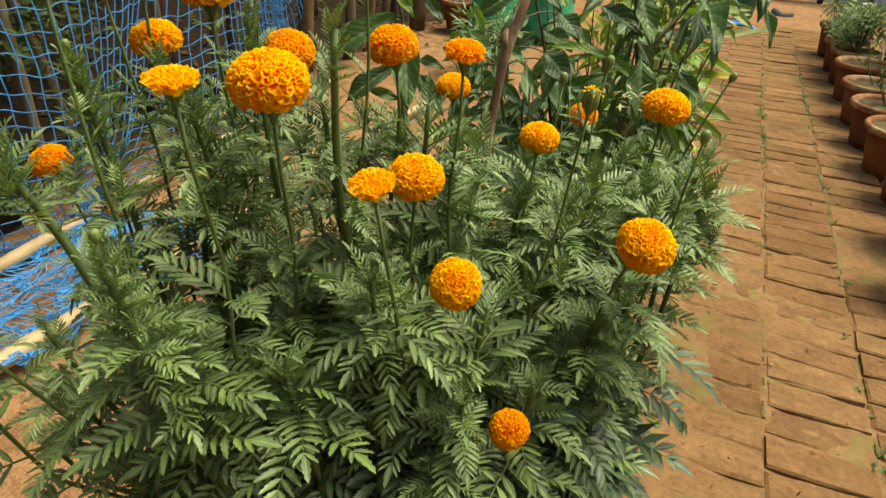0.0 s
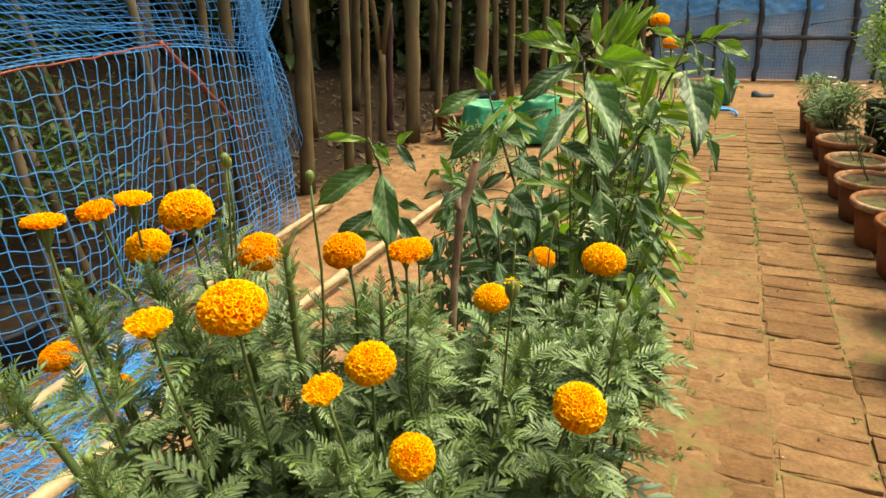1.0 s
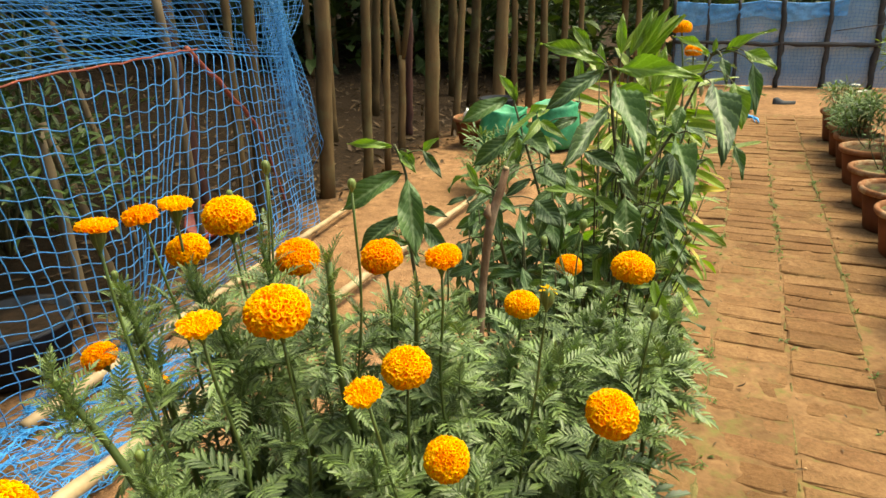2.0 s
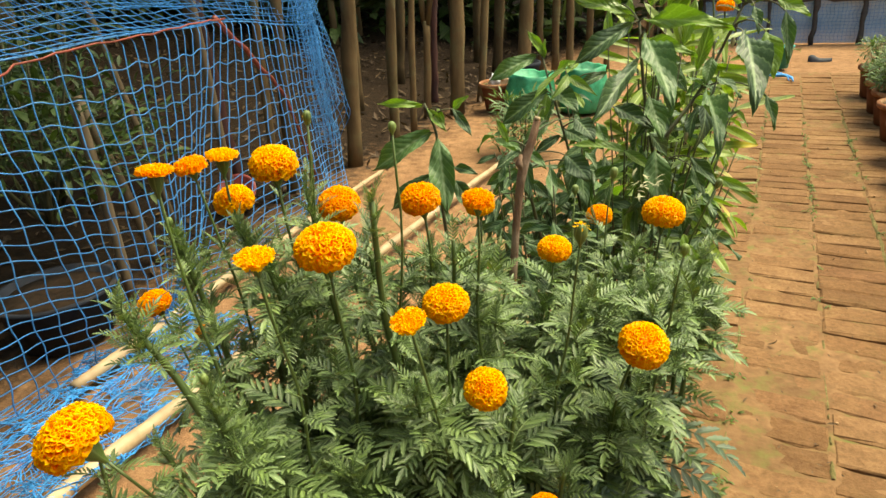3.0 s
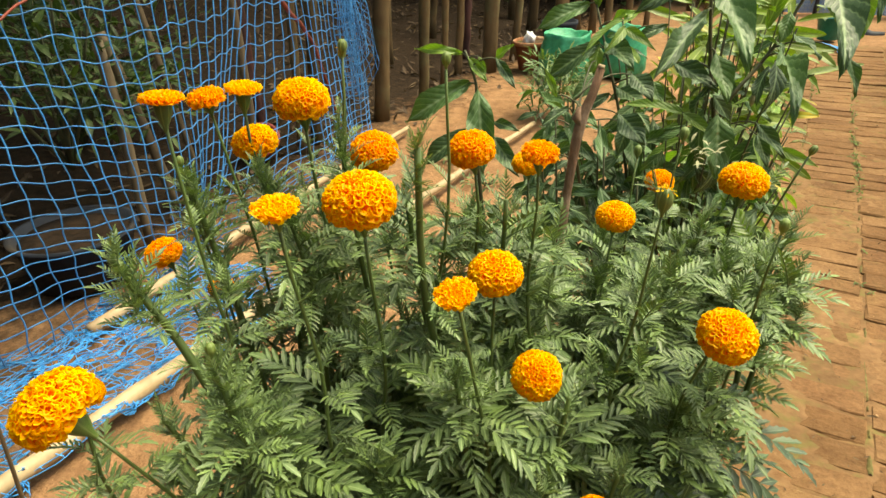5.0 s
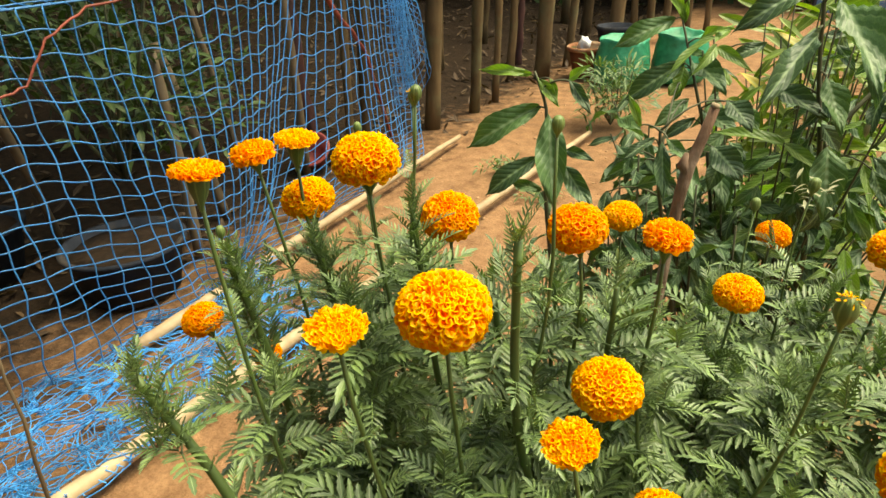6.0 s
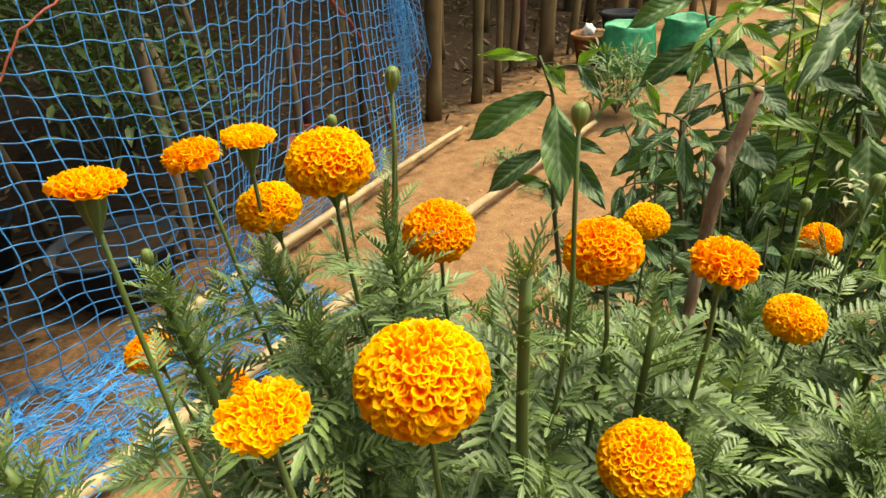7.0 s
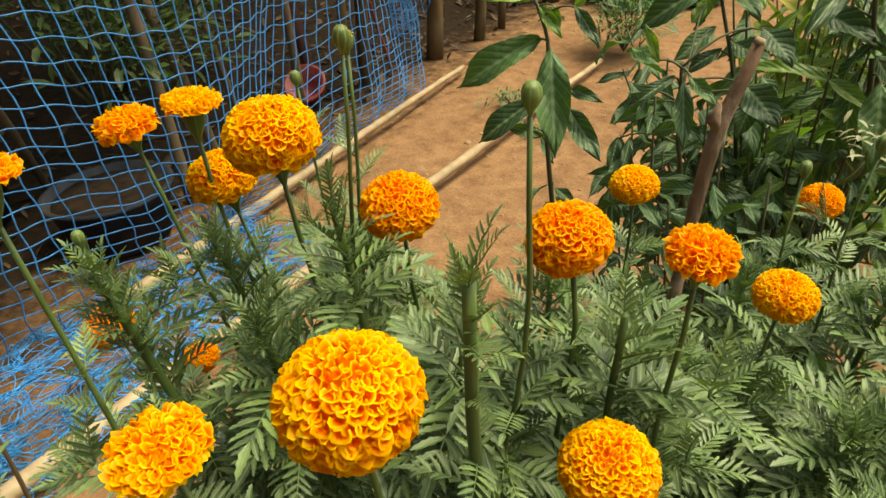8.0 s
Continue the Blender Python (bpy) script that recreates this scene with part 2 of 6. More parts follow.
def brick_material():
    """Worn clay pavers, dusted with the same earth, a little moss."""
    m, nt, b = material("worn_clay_brick", 0.92)
    oi = nt.nodes.new("ShaderNodeObjectInfo")
    col = ramp(nt, oi.outputs["Random"], [(0.0, (0.155, 0.084, 0.042)), (0.35, (0.22, 0.122, 0.060)), (0.7, (0.29, 0.175, 0.094)), (1.0, (0.20, 0.105, 0.055))])
    tc = nt.nodes.new("ShaderNodeNewGeometry")

    def world_noise(scale, detail, rough):
        n = nt.nodes.new("ShaderNodeTexNoise")
        nt.links.new(tc.outputs["Position"], n.inputs["Vector"])
        n.inputs["Scale"].default_value, n.inputs["Detail"].default_value, n.inputs["Roughness"].default_value = scale, detail, rough
        return n.outputs["Fac"]

    dust, fine, moss = world_noise(2.6, 5, 0.6), world_noise(60, 6, 0.7), world_noise(3.4, 6, 0.7)
    col = mix(nt, col, (0.235, 0.138, 0.071), ramp(nt, dust, [(0.35, (0.1, 0.1, 0.1)), (0.64, (0.7, 0.7, 0.7))]))
    col = mix(nt, col, (0.2, 0.15, 0.066), ramp(nt, moss, [(0.52, (0, 0, 0)), (0.7, (0.35, 0.35, 0.35))]))
    patch = world_noise(1.1, 4, 0.6)
    col = mix(nt, col, ramp(nt, patch, [(0.3, (0.62, 0.59, 0.55)), (0.7, (1.05, 1.04, 1.02))]), 1.0, "MULTIPLY")
    mid = world_noise(14, 5, 0.65)
    col = mix(nt, col, ramp(nt, mid, [(0.3, (0.78, 0.74, 0.7)), (0.65, (1.1, 1.1, 1.08))]), 1.0, "MULTIPLY")
    col = mix(nt, col, ramp(nt, fine, [(0.3, (0.72, 0.69, 0.64)), (0.62, (1.1, 1.09, 1.07))]), 1.0, "MULTIPLY")
    nt.links.new(col, b.inputs["Base Color"])
    rough_h = nt.nodes.new("ShaderNodeMath")
    rough_h.operation = "MULTIPLY_ADD"
    nt.links.new(mid, rough_h.inputs[0])
    rough_h.inputs[1].default_value = 2.5
    nt.links.new(fine, rough_h.inputs[2])
    bump(nt, b, rough_h.outputs[0], 0.8, 0.005)
    return m


EARTH, BRICK = earth_material(), brick_material()
# surface of the added wall that blocks skylight behind the walk
SHADE_WALL = plain("shade_wall_surface", (0.10, 0.075, 0.05), (0.2, 0.15, 0.1), 6, 0.95, 0.01, stain=(0.07, 0.07, 0.04))


# ---- mesh tools ----
class Build:
    """Gathers vertices, faces and per-vertex UVs of one mesh."""

    def __init__(self):
        self.v, self.f, self.uv = [], [], []

    def add(self, verts, faces, uvs=None):
        k = len(self.v)
        self.v.extend(tuple(p) for p in verts)
        self.f.extend(tuple(i + k for i in f) for f in faces)
        self.uv.extend(uvs if uvs else [(0.25, 0.5)] * len(verts))

    def tube(self, pts, radii, sides=6, cap=True, wob=0.0, rng=None):
        pts = [Vector(p) for p in pts]
        if isinstance(radii, (int, float)):
            radii = [radii] * len(pts)
        k, vs, uvs, fs = 0, [], [], []
        side = None
        for i, p in enumerate(pts):
            d = (pts[min(i + 1, len(pts) - 1)] - pts[max(i - 1, 0)])
            if d.length < 1e-9:
                d = Vector((0, 0, 1))
            d.normalize()
            if side is None:
                side = d.orthogonal().normalized()
            else:
                side = (side - d * side.dot(d))
                side = side.normalized() if side.length > 1e-6 else d.orthogonal().normalized()
            other = d.cross(side)
            for j in range(sides):
                a = 2 * math.pi * j / sides
                r = radii[i] * (1 + (rng.uniform(-wob, wob) if wob else 0))
                vs.append(p + (side * math.cos(a) + other * math.sin(a)) * r)
                uvs.append((0.25, i / max(1, len(pts) - 1)))
        n = len(pts)
        for i in range(n - 1):
            for j in range(sides):
                a, c = i * sides + j, i * sides + (j + 1) % sides
                fs.append((a, c, c + sides, a + sides))
        if cap and sides > 2:
            fs.append(tuple(range(sides))[::-1])
            fs.append(tuple((n - 1) * sides + j for j in range(sides)))
        self.add(vs, fs, uvs)

    def lathe(self, profile, sides=24, centre=(0, 0, 0), wob=0.0, rng=None, close=True):
        """profile: (radius, z) from the bottom's middle outwards and round."""
        vs, fs = [], []
        c = Vector(centre)
        ph = rng.uniform(0, 6) if rng else 0
        for i, (r, z) in enumerate(profile):
            for j in range(sides):
                a = 2 * math.pi * j / sides
                k = 1 + wob * math.sin(3 * a + ph + i * 0.4) + (wob * rng.uniform(-0.6, 0.6) if rng and wob else 0)
                vs.append(c + Vector((r * k * math.cos(a), r * k * math.sin(a), z)))
        for i in range(len(profile) - 1):
            for j in range(sides):
                a, b = i * sides + j, i * sides + (j + 1) % sides
                fs.append((a, b, b + sides, a + sides))
        if close:
            fs.append(tuple(range(sides))[::-1])
            fs.append(tuple((len(profile) - 1) * sides + j for j in range(sides)))
        self.add(vs, fs)

    def mesh(self, name, mat, smooth=True):
        me = bpy.data.meshes.new(name)
        me.from_pydata(self.v, [], self.f)
        lay = me.uv_layers.new(name="UVMap")
        idx = np.empty(len(me.loops), dtype=np.int32)
        me.loops.foreach_get("vertex_index", idx)
        lay.data.foreach_set("uv", np.asarray(self.uv, dtype=np.float32)[idx].ravel())
        me.materials.append(mat)
        if smooth:
            me.polygons.foreach_set("use_smooth", np.ones(len(me.polygons), dtype=bool))
        me.update()
        return me


def part(name, b, mat, parent=None, label="", smooth=True):
    ob = new(name, b.mesh(name, mat, smooth) if isinstance(b, Build) else b)
    if parent:
        ob.parent = parent
    return tagged(ob, label)


def thing(name, label, category, group="", at=(0, 0, 0)):
    ob = new(name)
    ob.location = at
    ob.empty_display_size = 0.05
    return tagged(ob, label, category, group)


def bend(p0, p1, n=8, out=None, amount=0.0, rng=None, wob=0.0):
    """A gently bowed line of points."""
    p0, p1 = Vector(p0), Vector(p1)
    out = Vector(out) if out else Vector((0, 0, 1))
    pts = []
    for i in range(n + 1):
        s = i / n
        p = p0.lerp(p1, s) + out * amount * 4 * s * (1 - s)
        if wob and 0 < i < n:
            p += Vector((rng.uniform(-wob, wob), rng.uniform(-wob, wob), rng.uniform(-wob, wob)))
        pts.append(p)
    return pts


def frame_of(direction, up=(0, 0, 1), twist=0.0):
    """A turn whose y axis runs along direction and whose z axis is the blade's upper face."""
    y = Vector(direction).normalized()
    z = Vector(up) - y * y.dot(Vector(up))
    z = z.normalized() if z.length > 1e-4 else y.orthogonal().normalized()
    x = y.cross(z)
    m = Matrix((x, y, z)).transposed()
    return m.to_4x4() @ Matrix.Rotation(twist, 4, "Y")


def blade(length, width, droop=0.3, fold=0.2, stations=9, across=2, tip=1.6, base=0.7, wave=0.0, ripple=0.0, veins=11, rng=None, blunt=0.0):
    """One leaf along +y from the origin: vertices, faces and UVs. The blade folds up from its midrib and droops to its tip."""
    vs, fs, uvs = [], [], []
    n = across * 2 + 1
    ang, y, z = 0.0, 0.0, 0.0
    for i in range(stations + 1):
        s = i / stations
        if i:
            ang -= droop / stations * (0.5 + s)
            y += math.cos(ang) * length / stations
            z += math.sin(ang) * length / stations
        w = width * 0.5 * (s ** base) * (max(0.0, 1 - s) ** (1 / tip)) * 1.9
        w = max(w, width * 0.015, width * 0.5 * blunt if s > 0.5 else 0)
        for j in range(n):
            a = (j - across) / across
            lift = abs(a) * w * fold
            lift += wave * width * math.sin(s * 9 + a * 2) * abs(a)
            lift += ripple * math.cos(2 * math.pi * (s * veins - abs(a) * veins * 0.27)) * min(1, abs(a) * 2) * (1 - abs(a) * 0.5)
            vs.append((a * w * math.cos(fold), y - math.sin(ang) * lift * 0.0, z + lift))
            uvs.append((0.5 + 0.5 * a, s))
    for i in range(stations):
        for j in range(n - 1):
            a = i * n + j
            fs.append((a, a + 1, a + 1 + n, a + n))
    return vs, fs, uvs


def placed(verts, m):
    a = np.asarray([(*p, 1) for p in verts]) @ np.asarray(m).T
    return [tuple(p[:3]) for p in a]


# ---- setting: earth, far wood, brick path ----
def ground_height(x, y):
    """Flat by the path; rises into the wood to the west, and a little unevenness."""
    h = 0.012 * noise.noise(Vector((x * 1.7, y * 1.7, 3.1))) + 0.006 * noise.noise(Vector((x * 6, y * 6, 1.0)))
    west = max(0.0, -2.6 - x)
    h += min(0.9, 0.16 * west) + 0.05 * min(1, west) * noise.noise(Vector((x, y, 9.0)))
    return h - 0.02


def build_ground():
    xs = sorted(set([round(-7 + 0.08 * i, 3) for i in range(125)] + [-2500, -900, -300, -100, -40, -20, -12, -9, 4, 6, 9, 14, 25, 60, 200, 700, 2500]))
    ys = sorted(set([round(-1.6 + 0.08 * i, 3) for i in range(160)] + [-2500, -700, -200, -60, -20, -8, -4, -2.5, 12.5, 15, 20, 30, 60, 150, 500, 2500]))
    b = Build()
    vs = [(x, y, ground_height(x, y)) for y in ys for x in xs]
    n = len(xs)
    fs = [(j * n + i, j * n + i + 1, (j + 1) * n + i + 1, (j + 1) * n + i) for j in range(len(ys) - 1) for i in range(n - 1)]
    b.add(vs, fs)
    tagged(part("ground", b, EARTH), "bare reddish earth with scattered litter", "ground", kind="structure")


build_ground()


def build_shade_wall():
    """Plain unseen wall behind the walk, added to block skylight from the south."""
    b = Build()
    n, h, y0, y1 = 24, 3.0, -1.10, -0.90
    for k in range(n):
        x0, x1 = -4.2 + 8.4 * k / n, -4.2 + 8.4 * (k + 1) / n
        t0, t1 = h + 0.03 * noise.noise(Vector((x0, 0, 2))), h + 0.03 * noise.noise(Vector((x1, 0, 2)))
        b.add([(x0, y0, -0.1), (x1, y0, -0.1), (x1, y1, -0.1), (x0, y1, -0.1), (x0, y0, t0), (x1, y0, t1), (x1, y1, t1), (x0, y1, t0)],
              [(0, 1, 5, 4), (2, 3, 7, 6), (4, 5, 6, 7)] + ([(0, 4, 7, 3)] if k == 0 else []) + ([(1, 2, 6, 5)] if k == n - 1 else []))
    tagged(part("unseen_shade_wall", b, SHADE_WALL, smooth=False), "added unseen wall that keeps skylight off the plants' near side", "wall", kind="structure")


build_shade_wall()

# ---- marigold ----
def floret_bloom(seed, count, squash, drop, cup, ragged):
    """A double bloom of radius 1 about the origin: frilled cup-shaped florets packed over a dome."""
    rng = random.Random(seed)
    b = Build()
    # core behind the florets
    vs, fs = [], []
    for i in range(7):
        th = i / 6 * radians(drop)
        for j in range(12):
            a = j * math.pi / 6
            vs.append((0.74 * math.sin(th) * math.cos(a), 0.74 * math.sin(th) * math.sin(a), 0.72 * squash * math.cos(th)))
    for i in range(6):
        for j in range(12):
            fs.append((i * 12 + j, i * 12 + (j + 1) % 12, (i + 1) * 12 + (j + 1) % 12, (i + 1) * 12 + j))
    fs.append(tuple(6 * 12 + j for j in range(12)))
    b.add(vs, fs, [(0.5, 0.1)] * len(vs))
    cmin = math.cos(radians(drop))
    r0 = math.sqrt(2 * (1 - cmin) / count) * 1.18
    for k in range(count):
        cz = 1 - (k + 0.5) / count * (1 - cmin)
        th = math.acos(cz) + rng.uniform(-0.04, 0.04)
        a = k * 2.399963 + rng.uniform(-0.1, 0.1)
        d = Vector((math.sin(th) * math.cos(a), math.sin(th) * math.sin(a), math.cos(th) * squash))
        nrm = Vector((d.x, d.y, d.z / squash ** 2 + 0.12)).normalized()
        outer = th > radians(78)
        tang = Vector((-math.sin(a), math.cos(a), 0))
        up = nrm.cross(tang)
        r = r0 * rng.uniform(0.85, 1.2) * (0.75 if th < 0.35 else 1.0) * (1.25 if outer else 1.0)
        p = d * (1 + rng.uniform(-0.05, 0.05) * ragged)
        # half-cup petal: its open side looks to the bloom's top, its lip rolls outwards
        away = -up if up.z > 0 else up
        turn, sides, ph = rng.uniform(-0.5, 0.5) * (1 if th > 0.3 else 5), 8, rng.uniform(0, 6)
        rows = [(0.30, -cup * 1.3), (0.66, -cup * 0.5), (0.98, cup * 0.35), (1.22, cup * 0.3)]
        vs, uvs = [], []
        for q, (rr, zz) in enumerate(rows):
            for j in range(sides):
                g = (j / (sides - 1) - 0.5) * 4.4 + turn
                fr = 1 + (0.06 * math.sin(3 * g + ph) + rng.uniform(-0.045, 0.045)) * ragged * (q / 3)
                lift = zz + (0.04 * ragged * math.sin(2 * g + ph) + rng.uniform(-0.02, 0.02)) * (q / 3)
                vs.append(p + tang * (1.15 * math.sin(g) * rr * fr * r) + away * (math.cos(g) * rr * fr * r) + nrm * lift)
                uvs.append((th / radians(drop), q / 3))
        b.add(vs, [(q * sides + j, q * sides + j + 1, (q + 1) * sides + j + 1, (q + 1) * sides + j) for q in range(3) for j in range(sides - 1)], uvs)
    # skirt of flat ray petals under the dome
    for k in range(26):
        a = k * 2 * math.pi / 26 + rng.uniform(-0.08, 0.08)
        bl = blade(rng.uniform(0.36, 0.46), rng.uniform(0.26, 0.34), rng.uniform(0.3, 1.0), 0.35, 5, 1, 10.0, 0.5, 0.15, rng=rng, blunt=0.6)
        out = Vector((math.cos(a), math.sin(a), -0.12 + rng.uniform(-0.25, 0.2)))
        m = Matrix.Translation((0.55 * math.cos(a), 0.55 * math.sin(a), squash * cmin * 0.7 + 0.02)) @ frame_of(out)
        b.add(placed(bl[0], m), bl[1], [(u, 0.25 + 0.6 * v) for u, v in bl[2]])
    return b


def fringe(b, seed, count, length, width):
    """Longer straps that hang from the rim of an ageing or half-open bloom."""
    rng = random.Random(seed)
    for k in range(count):
        a = k * 2 * math.pi / count + rng.uniform(-0.15, 0.15)
        bl = blade(length * rng.uniform(0.7, 1.15), width * rng.uniform(0.8, 1.2), rng.uniform(-0.3, 1.3), 0.4, 6, 1, 10.0, 0.4, 0.25, rng=rng, blunt=0.65)
        out = Vector((math.cos(a), math.sin(a), rng.uniform(-0.25, 0.3)))
        b.add(placed(bl[0], Matrix.Translation((0.6 * math.cos(a), 0.6 * math.sin(a), 0.02)) @ frame_of(out, (0, 0, 1), rng.uniform(-0.4, 0.4))), bl[1], [(0.6, 0.15 + 0.8 * v) for u, v in bl[2]])
    return b


def strap_bloom(seed, count, dish, top=72):
    """A younger, flatter bloom of radius 1: notched strap petals in whorls."""
    rng = random.Random(seed)
    b = Build()
    vs = [(0, 0, -0.1)] + [(0.5 * math.cos(j * math.pi / 5), 0.5 * math.sin(j * math.pi / 5), 0.05) for j in range(10)] + [(0, 0, 0.2)]
    b.add(vs, [(0, j + 1, (j + 1) % 10 + 1) for j in range(10)] + [(11, (j + 1) % 10 + 1, j + 1) for j in range(10)], [(0.5, 0.15)] * 12)
    for k in range(count):
        s = (k + 0.5) / count
        el = radians(top) * (1 - s) ** 1.3 - 0.12 * s - dish * s
        a = k * 2.399963 + rng.uniform(-0.15, 0.15)
        ln = (0.42 + 0.42 * s) * rng.uniform(0.85, 1.12)
        bl = blade(ln, rng.uniform(0.10, 0.16), rng.uniform(-0.2, 1.1), 0.5, 6, 1, 12.0, 0.4, 0.3, rng=rng, blunt=0.7)
        out = Vector((math.cos(a) * math.cos(el), math.sin(a) * math.cos(el), math.sin(el)))
        m = Matrix.Translation((0.22 * s * math.cos(a), 0.22 * s * math.sin(a), 0.12 - 0.1 * s)) @ frame_of(out, (0, 0, 1), rng.uniform(-0.5, 0.5))
        b.add(placed(bl[0], m), bl[1], [(u, 0.1 + 0.85 * v) for u, v in bl[2]])
    return b


def calyx_build(long):
    """Ribbed green cup, its mouth at the origin, narrowing to the stalk."""
    b = Build()
    prof = [(0.0, 0.0), (0.30, 0.0), (0.40, -0.05), (0.44, -0.25 * long), (0.40, -0.55 * long), (0.28, -0.85 * long), (0.15, -1.08 * long), (0.09, -1.35 * long)]
    vs, fs, uvs = [], [], []
    sides = 14
    for i, (r, z) in enumerate(prof):
        for j in range(sides):
            a = 2 * math.pi * j / sides
            k = 1 + 0.05 * (1 if j % 2 else -1)
            vs.append((r * k * math.cos(a), r * k * math.sin(a), z))
            uvs.append((0.5 if j % 2 else 0.3, i / 7))
    for i in range(len(prof) - 1):
        for j in range(sides):
            fs.append((i * sides + j, (i + 1) * sides + j, (i + 1) * sides + (j + 1) % sides, i * sides + (j + 1) % sides))
    b.add(vs, fs, uvs)
    return b


def bud_build(showing):
    b = Build()
    prof = [(0.02, 0.42), (0.13, 0.40), (0.24, 0.30), (0.33, 0.12), (0.37, -0.1), (0.36, -0.35), (0.28, -0.62), (0.16, -0.82), (0.09, -1.0), (0.07, -1.2)]
    sides = 14
    vs, uvs, fs = [], [], []
    for i, (r, z) in enumerate(prof):
        for j in range(sides):
            a = 2 * math.pi * j / sides
            k = 1 + 0.045 * (1 if j % 2 else -1)
            vs.append((r * k * math.cos(a), r * k * math.sin(a), z))
            uvs.append((0.5 if j % 2 else 0.3, i / 9))
    for i in range(len(prof) - 1):
        for j in range(sides):
            fs.append((i * sides + j, (i + 1) * sides + j, (i + 1) * sides + (j + 1) % sides, i * sides + (j + 1) % sides))
    b.add(vs, fs, uvs)
    # closed green teeth over the mouth
    for k in range(7):
        a = k * 2 * math.pi / 7
        bl = blade(0.42, 0.2, -1.1 + (0.4 if showing else 0.0), 0.2, 3, 1, 1.6, 0.4)
        m = Matrix.Translation((0.345 * math.cos(a), 0.345 * math.sin(a), 0.05)) @ frame_of(Vector((math.cos(a) * 0.15, math.sin(a) * 0.15, 1)), (-math.cos(a), -math.sin(a), 0))
        b.add(placed(bl[0], m), bl[1], bl[2])
    return b


def pinnate(seed, length, pairs, leaflet, droop, curl, light=False, broad=0.225):
    """A feathery marigold leaf along +y: a grooved stalk with opposite toothed leaflets and one at the tip."""
    rng = random.Random(seed)
    b = Build()
    line, ang, p = [Vector((0, 0, 0))], 0.25, Vector((0, 0, 0))
    for i in range(10):
        ang -= droop / 10
        p = p + Vector((0, math.cos(ang), math.sin(ang))) * (length / 10)
        line.append(p)
    if light:
        b.tube(line[::2], [0.0011 - 0.0007 * i / 5 for i in range(6)], 3, cap=False)
    else:
        b.tube(line, [0.0011 - 0.0007 * i / 10 for i in range(11)], 4, cap=False)

    def along(s):
        q = s * 10
        i = min(9, int(q))
        return line[i].lerp(line[i + 1], q - i), (line[i + 1] - line[i]).normalized()

    for k in range(pairs):
        s = 0.2 + 0.76 * k / (pairs - 1)
        p, d = along(s)
        size = leaflet * (0.55 + 0.45 * math.sin(math.pi * min(1, 0.25 + 0.75 * s))) * rng.uniform(0.88, 1.1)
        for sg in (-1, 1):
            lean = radians(rng.uniform(54, 64) - 26 * s)
            out = (d * math.cos(lean) + Vector((sg, 0, 0)) * math.sin(lean) + Vector((0, 0, 0.1 + curl * rng.uniform(0.25, 0.6)))).normalized()
            bl = leaflet_mesh(size, size * broad, rng, light)
            b.add(placed(bl[0], Matrix.Translation(p) @ frame_of(out, (sg * -0.25, 0, 1), rng.uniform(-0.15, 0.15))), bl[1], bl[2])
    p, d = along(0.99)
    bl = leaflet_mesh(leaflet * 0.95, leaflet * 0.28, rng, light)
    b.add(placed(bl[0], Matrix.Translation(p) @ frame_of(d)), bl[1], bl[2])
    return b


def leaflet_mesh(length, width, rng, light=False):
    """Lance-shaped, folded along the rib, with a few teeth."""
    st = [(0.0, 0.08), (0.16, 0.66), (0.27, 0.74), (0.36, 1.08), (0.5, 0.78), (0.59, 0.96), (0.72, 0.55), (0.8, 0.66), (1.0, 0.02)]
    teeth = (3, 5, 7)
    if light:
        st, teeth = [(0.0, 0.08), (0.24, 0.78), (0.42, 1.06), (0.62, 0.74), (1.0, 0.02)], (2,)
    dr = rng.uniform(0.1, 0.55)
    vs, uvs, fs = [], [], []
    for i, (s, w) in enumerate(st):
        y, z = length * s * (1 - 0.12 * dr * s), -length * dr * 0.32 * s * s
        ww = width * 0.5 * w
        tooth = length * 0.035 if i in teeth else 0
        vs += [(-ww, y + tooth, z + ww * 0.42), (0, y, z), (ww, y + tooth, z + ww * 0.42)]
        uvs += [(0.0, s), (0.5, s), (1.0, s)]
    for i in range(len(st) - 1):
        a = i * 3
        fs += [(a, a + 1, a + 4, a + 3), (a + 1, a + 2, a + 5, a + 4)]
    return vs, fs, uvs


rng = random.Random(11)
BLOOM_FULL = [floret_bloom(21, 400, 0.78, 118, 0.105, 1.0).mesh("bloom_full", PETAL), floret_bloom(22, 420, 0.75, 114, 0.10, 1.0).mesh("bloom_full", PETAL), floret_bloom(23, 380, 0.80, 120, 0.105, 1.0).mesh("bloom_full", PETAL_DEEP)]
BLOOM_FRILL = [fringe(fringe(floret_bloom(27, 110, 0.30, 66, 0.11, 2.0), 37, 40, 0.44, 0.15), 36, 34, 0.34, 0.14).mesh("bloom_frilled", PETAL), floret_bloom(28, 150, 0.58, 100, 0.18, 2.6).mesh("bloom_frilled", PETAL_DEEP)]
BLOOM_STRAP = [fringe(floret_bloom(31, 140, 0.30, 88, 0.16, 2.6), 39, 16, 0.42, 0.14).mesh("bloom_flat", PETAL), fringe(floret_bloom(32, 130, 0.26, 88, 0.15, 2.6), 38, 20, 0.5, 0.13).mesh("bloom_flat", PETAL_DEEP)]
CALYX_MESH = {k: calyx_build(k).mesh("calyx", CALYX) for k in (0.9, 1.25)}
BUD_MESH = [bud_build(False).mesh("bud", BUD_GREEN), bud_build(True).mesh("bud", BUD_GREEN)]
BUD_PETALS = strap_bloom(33, 18, 0.1).mesh("bud_petals", PETAL)


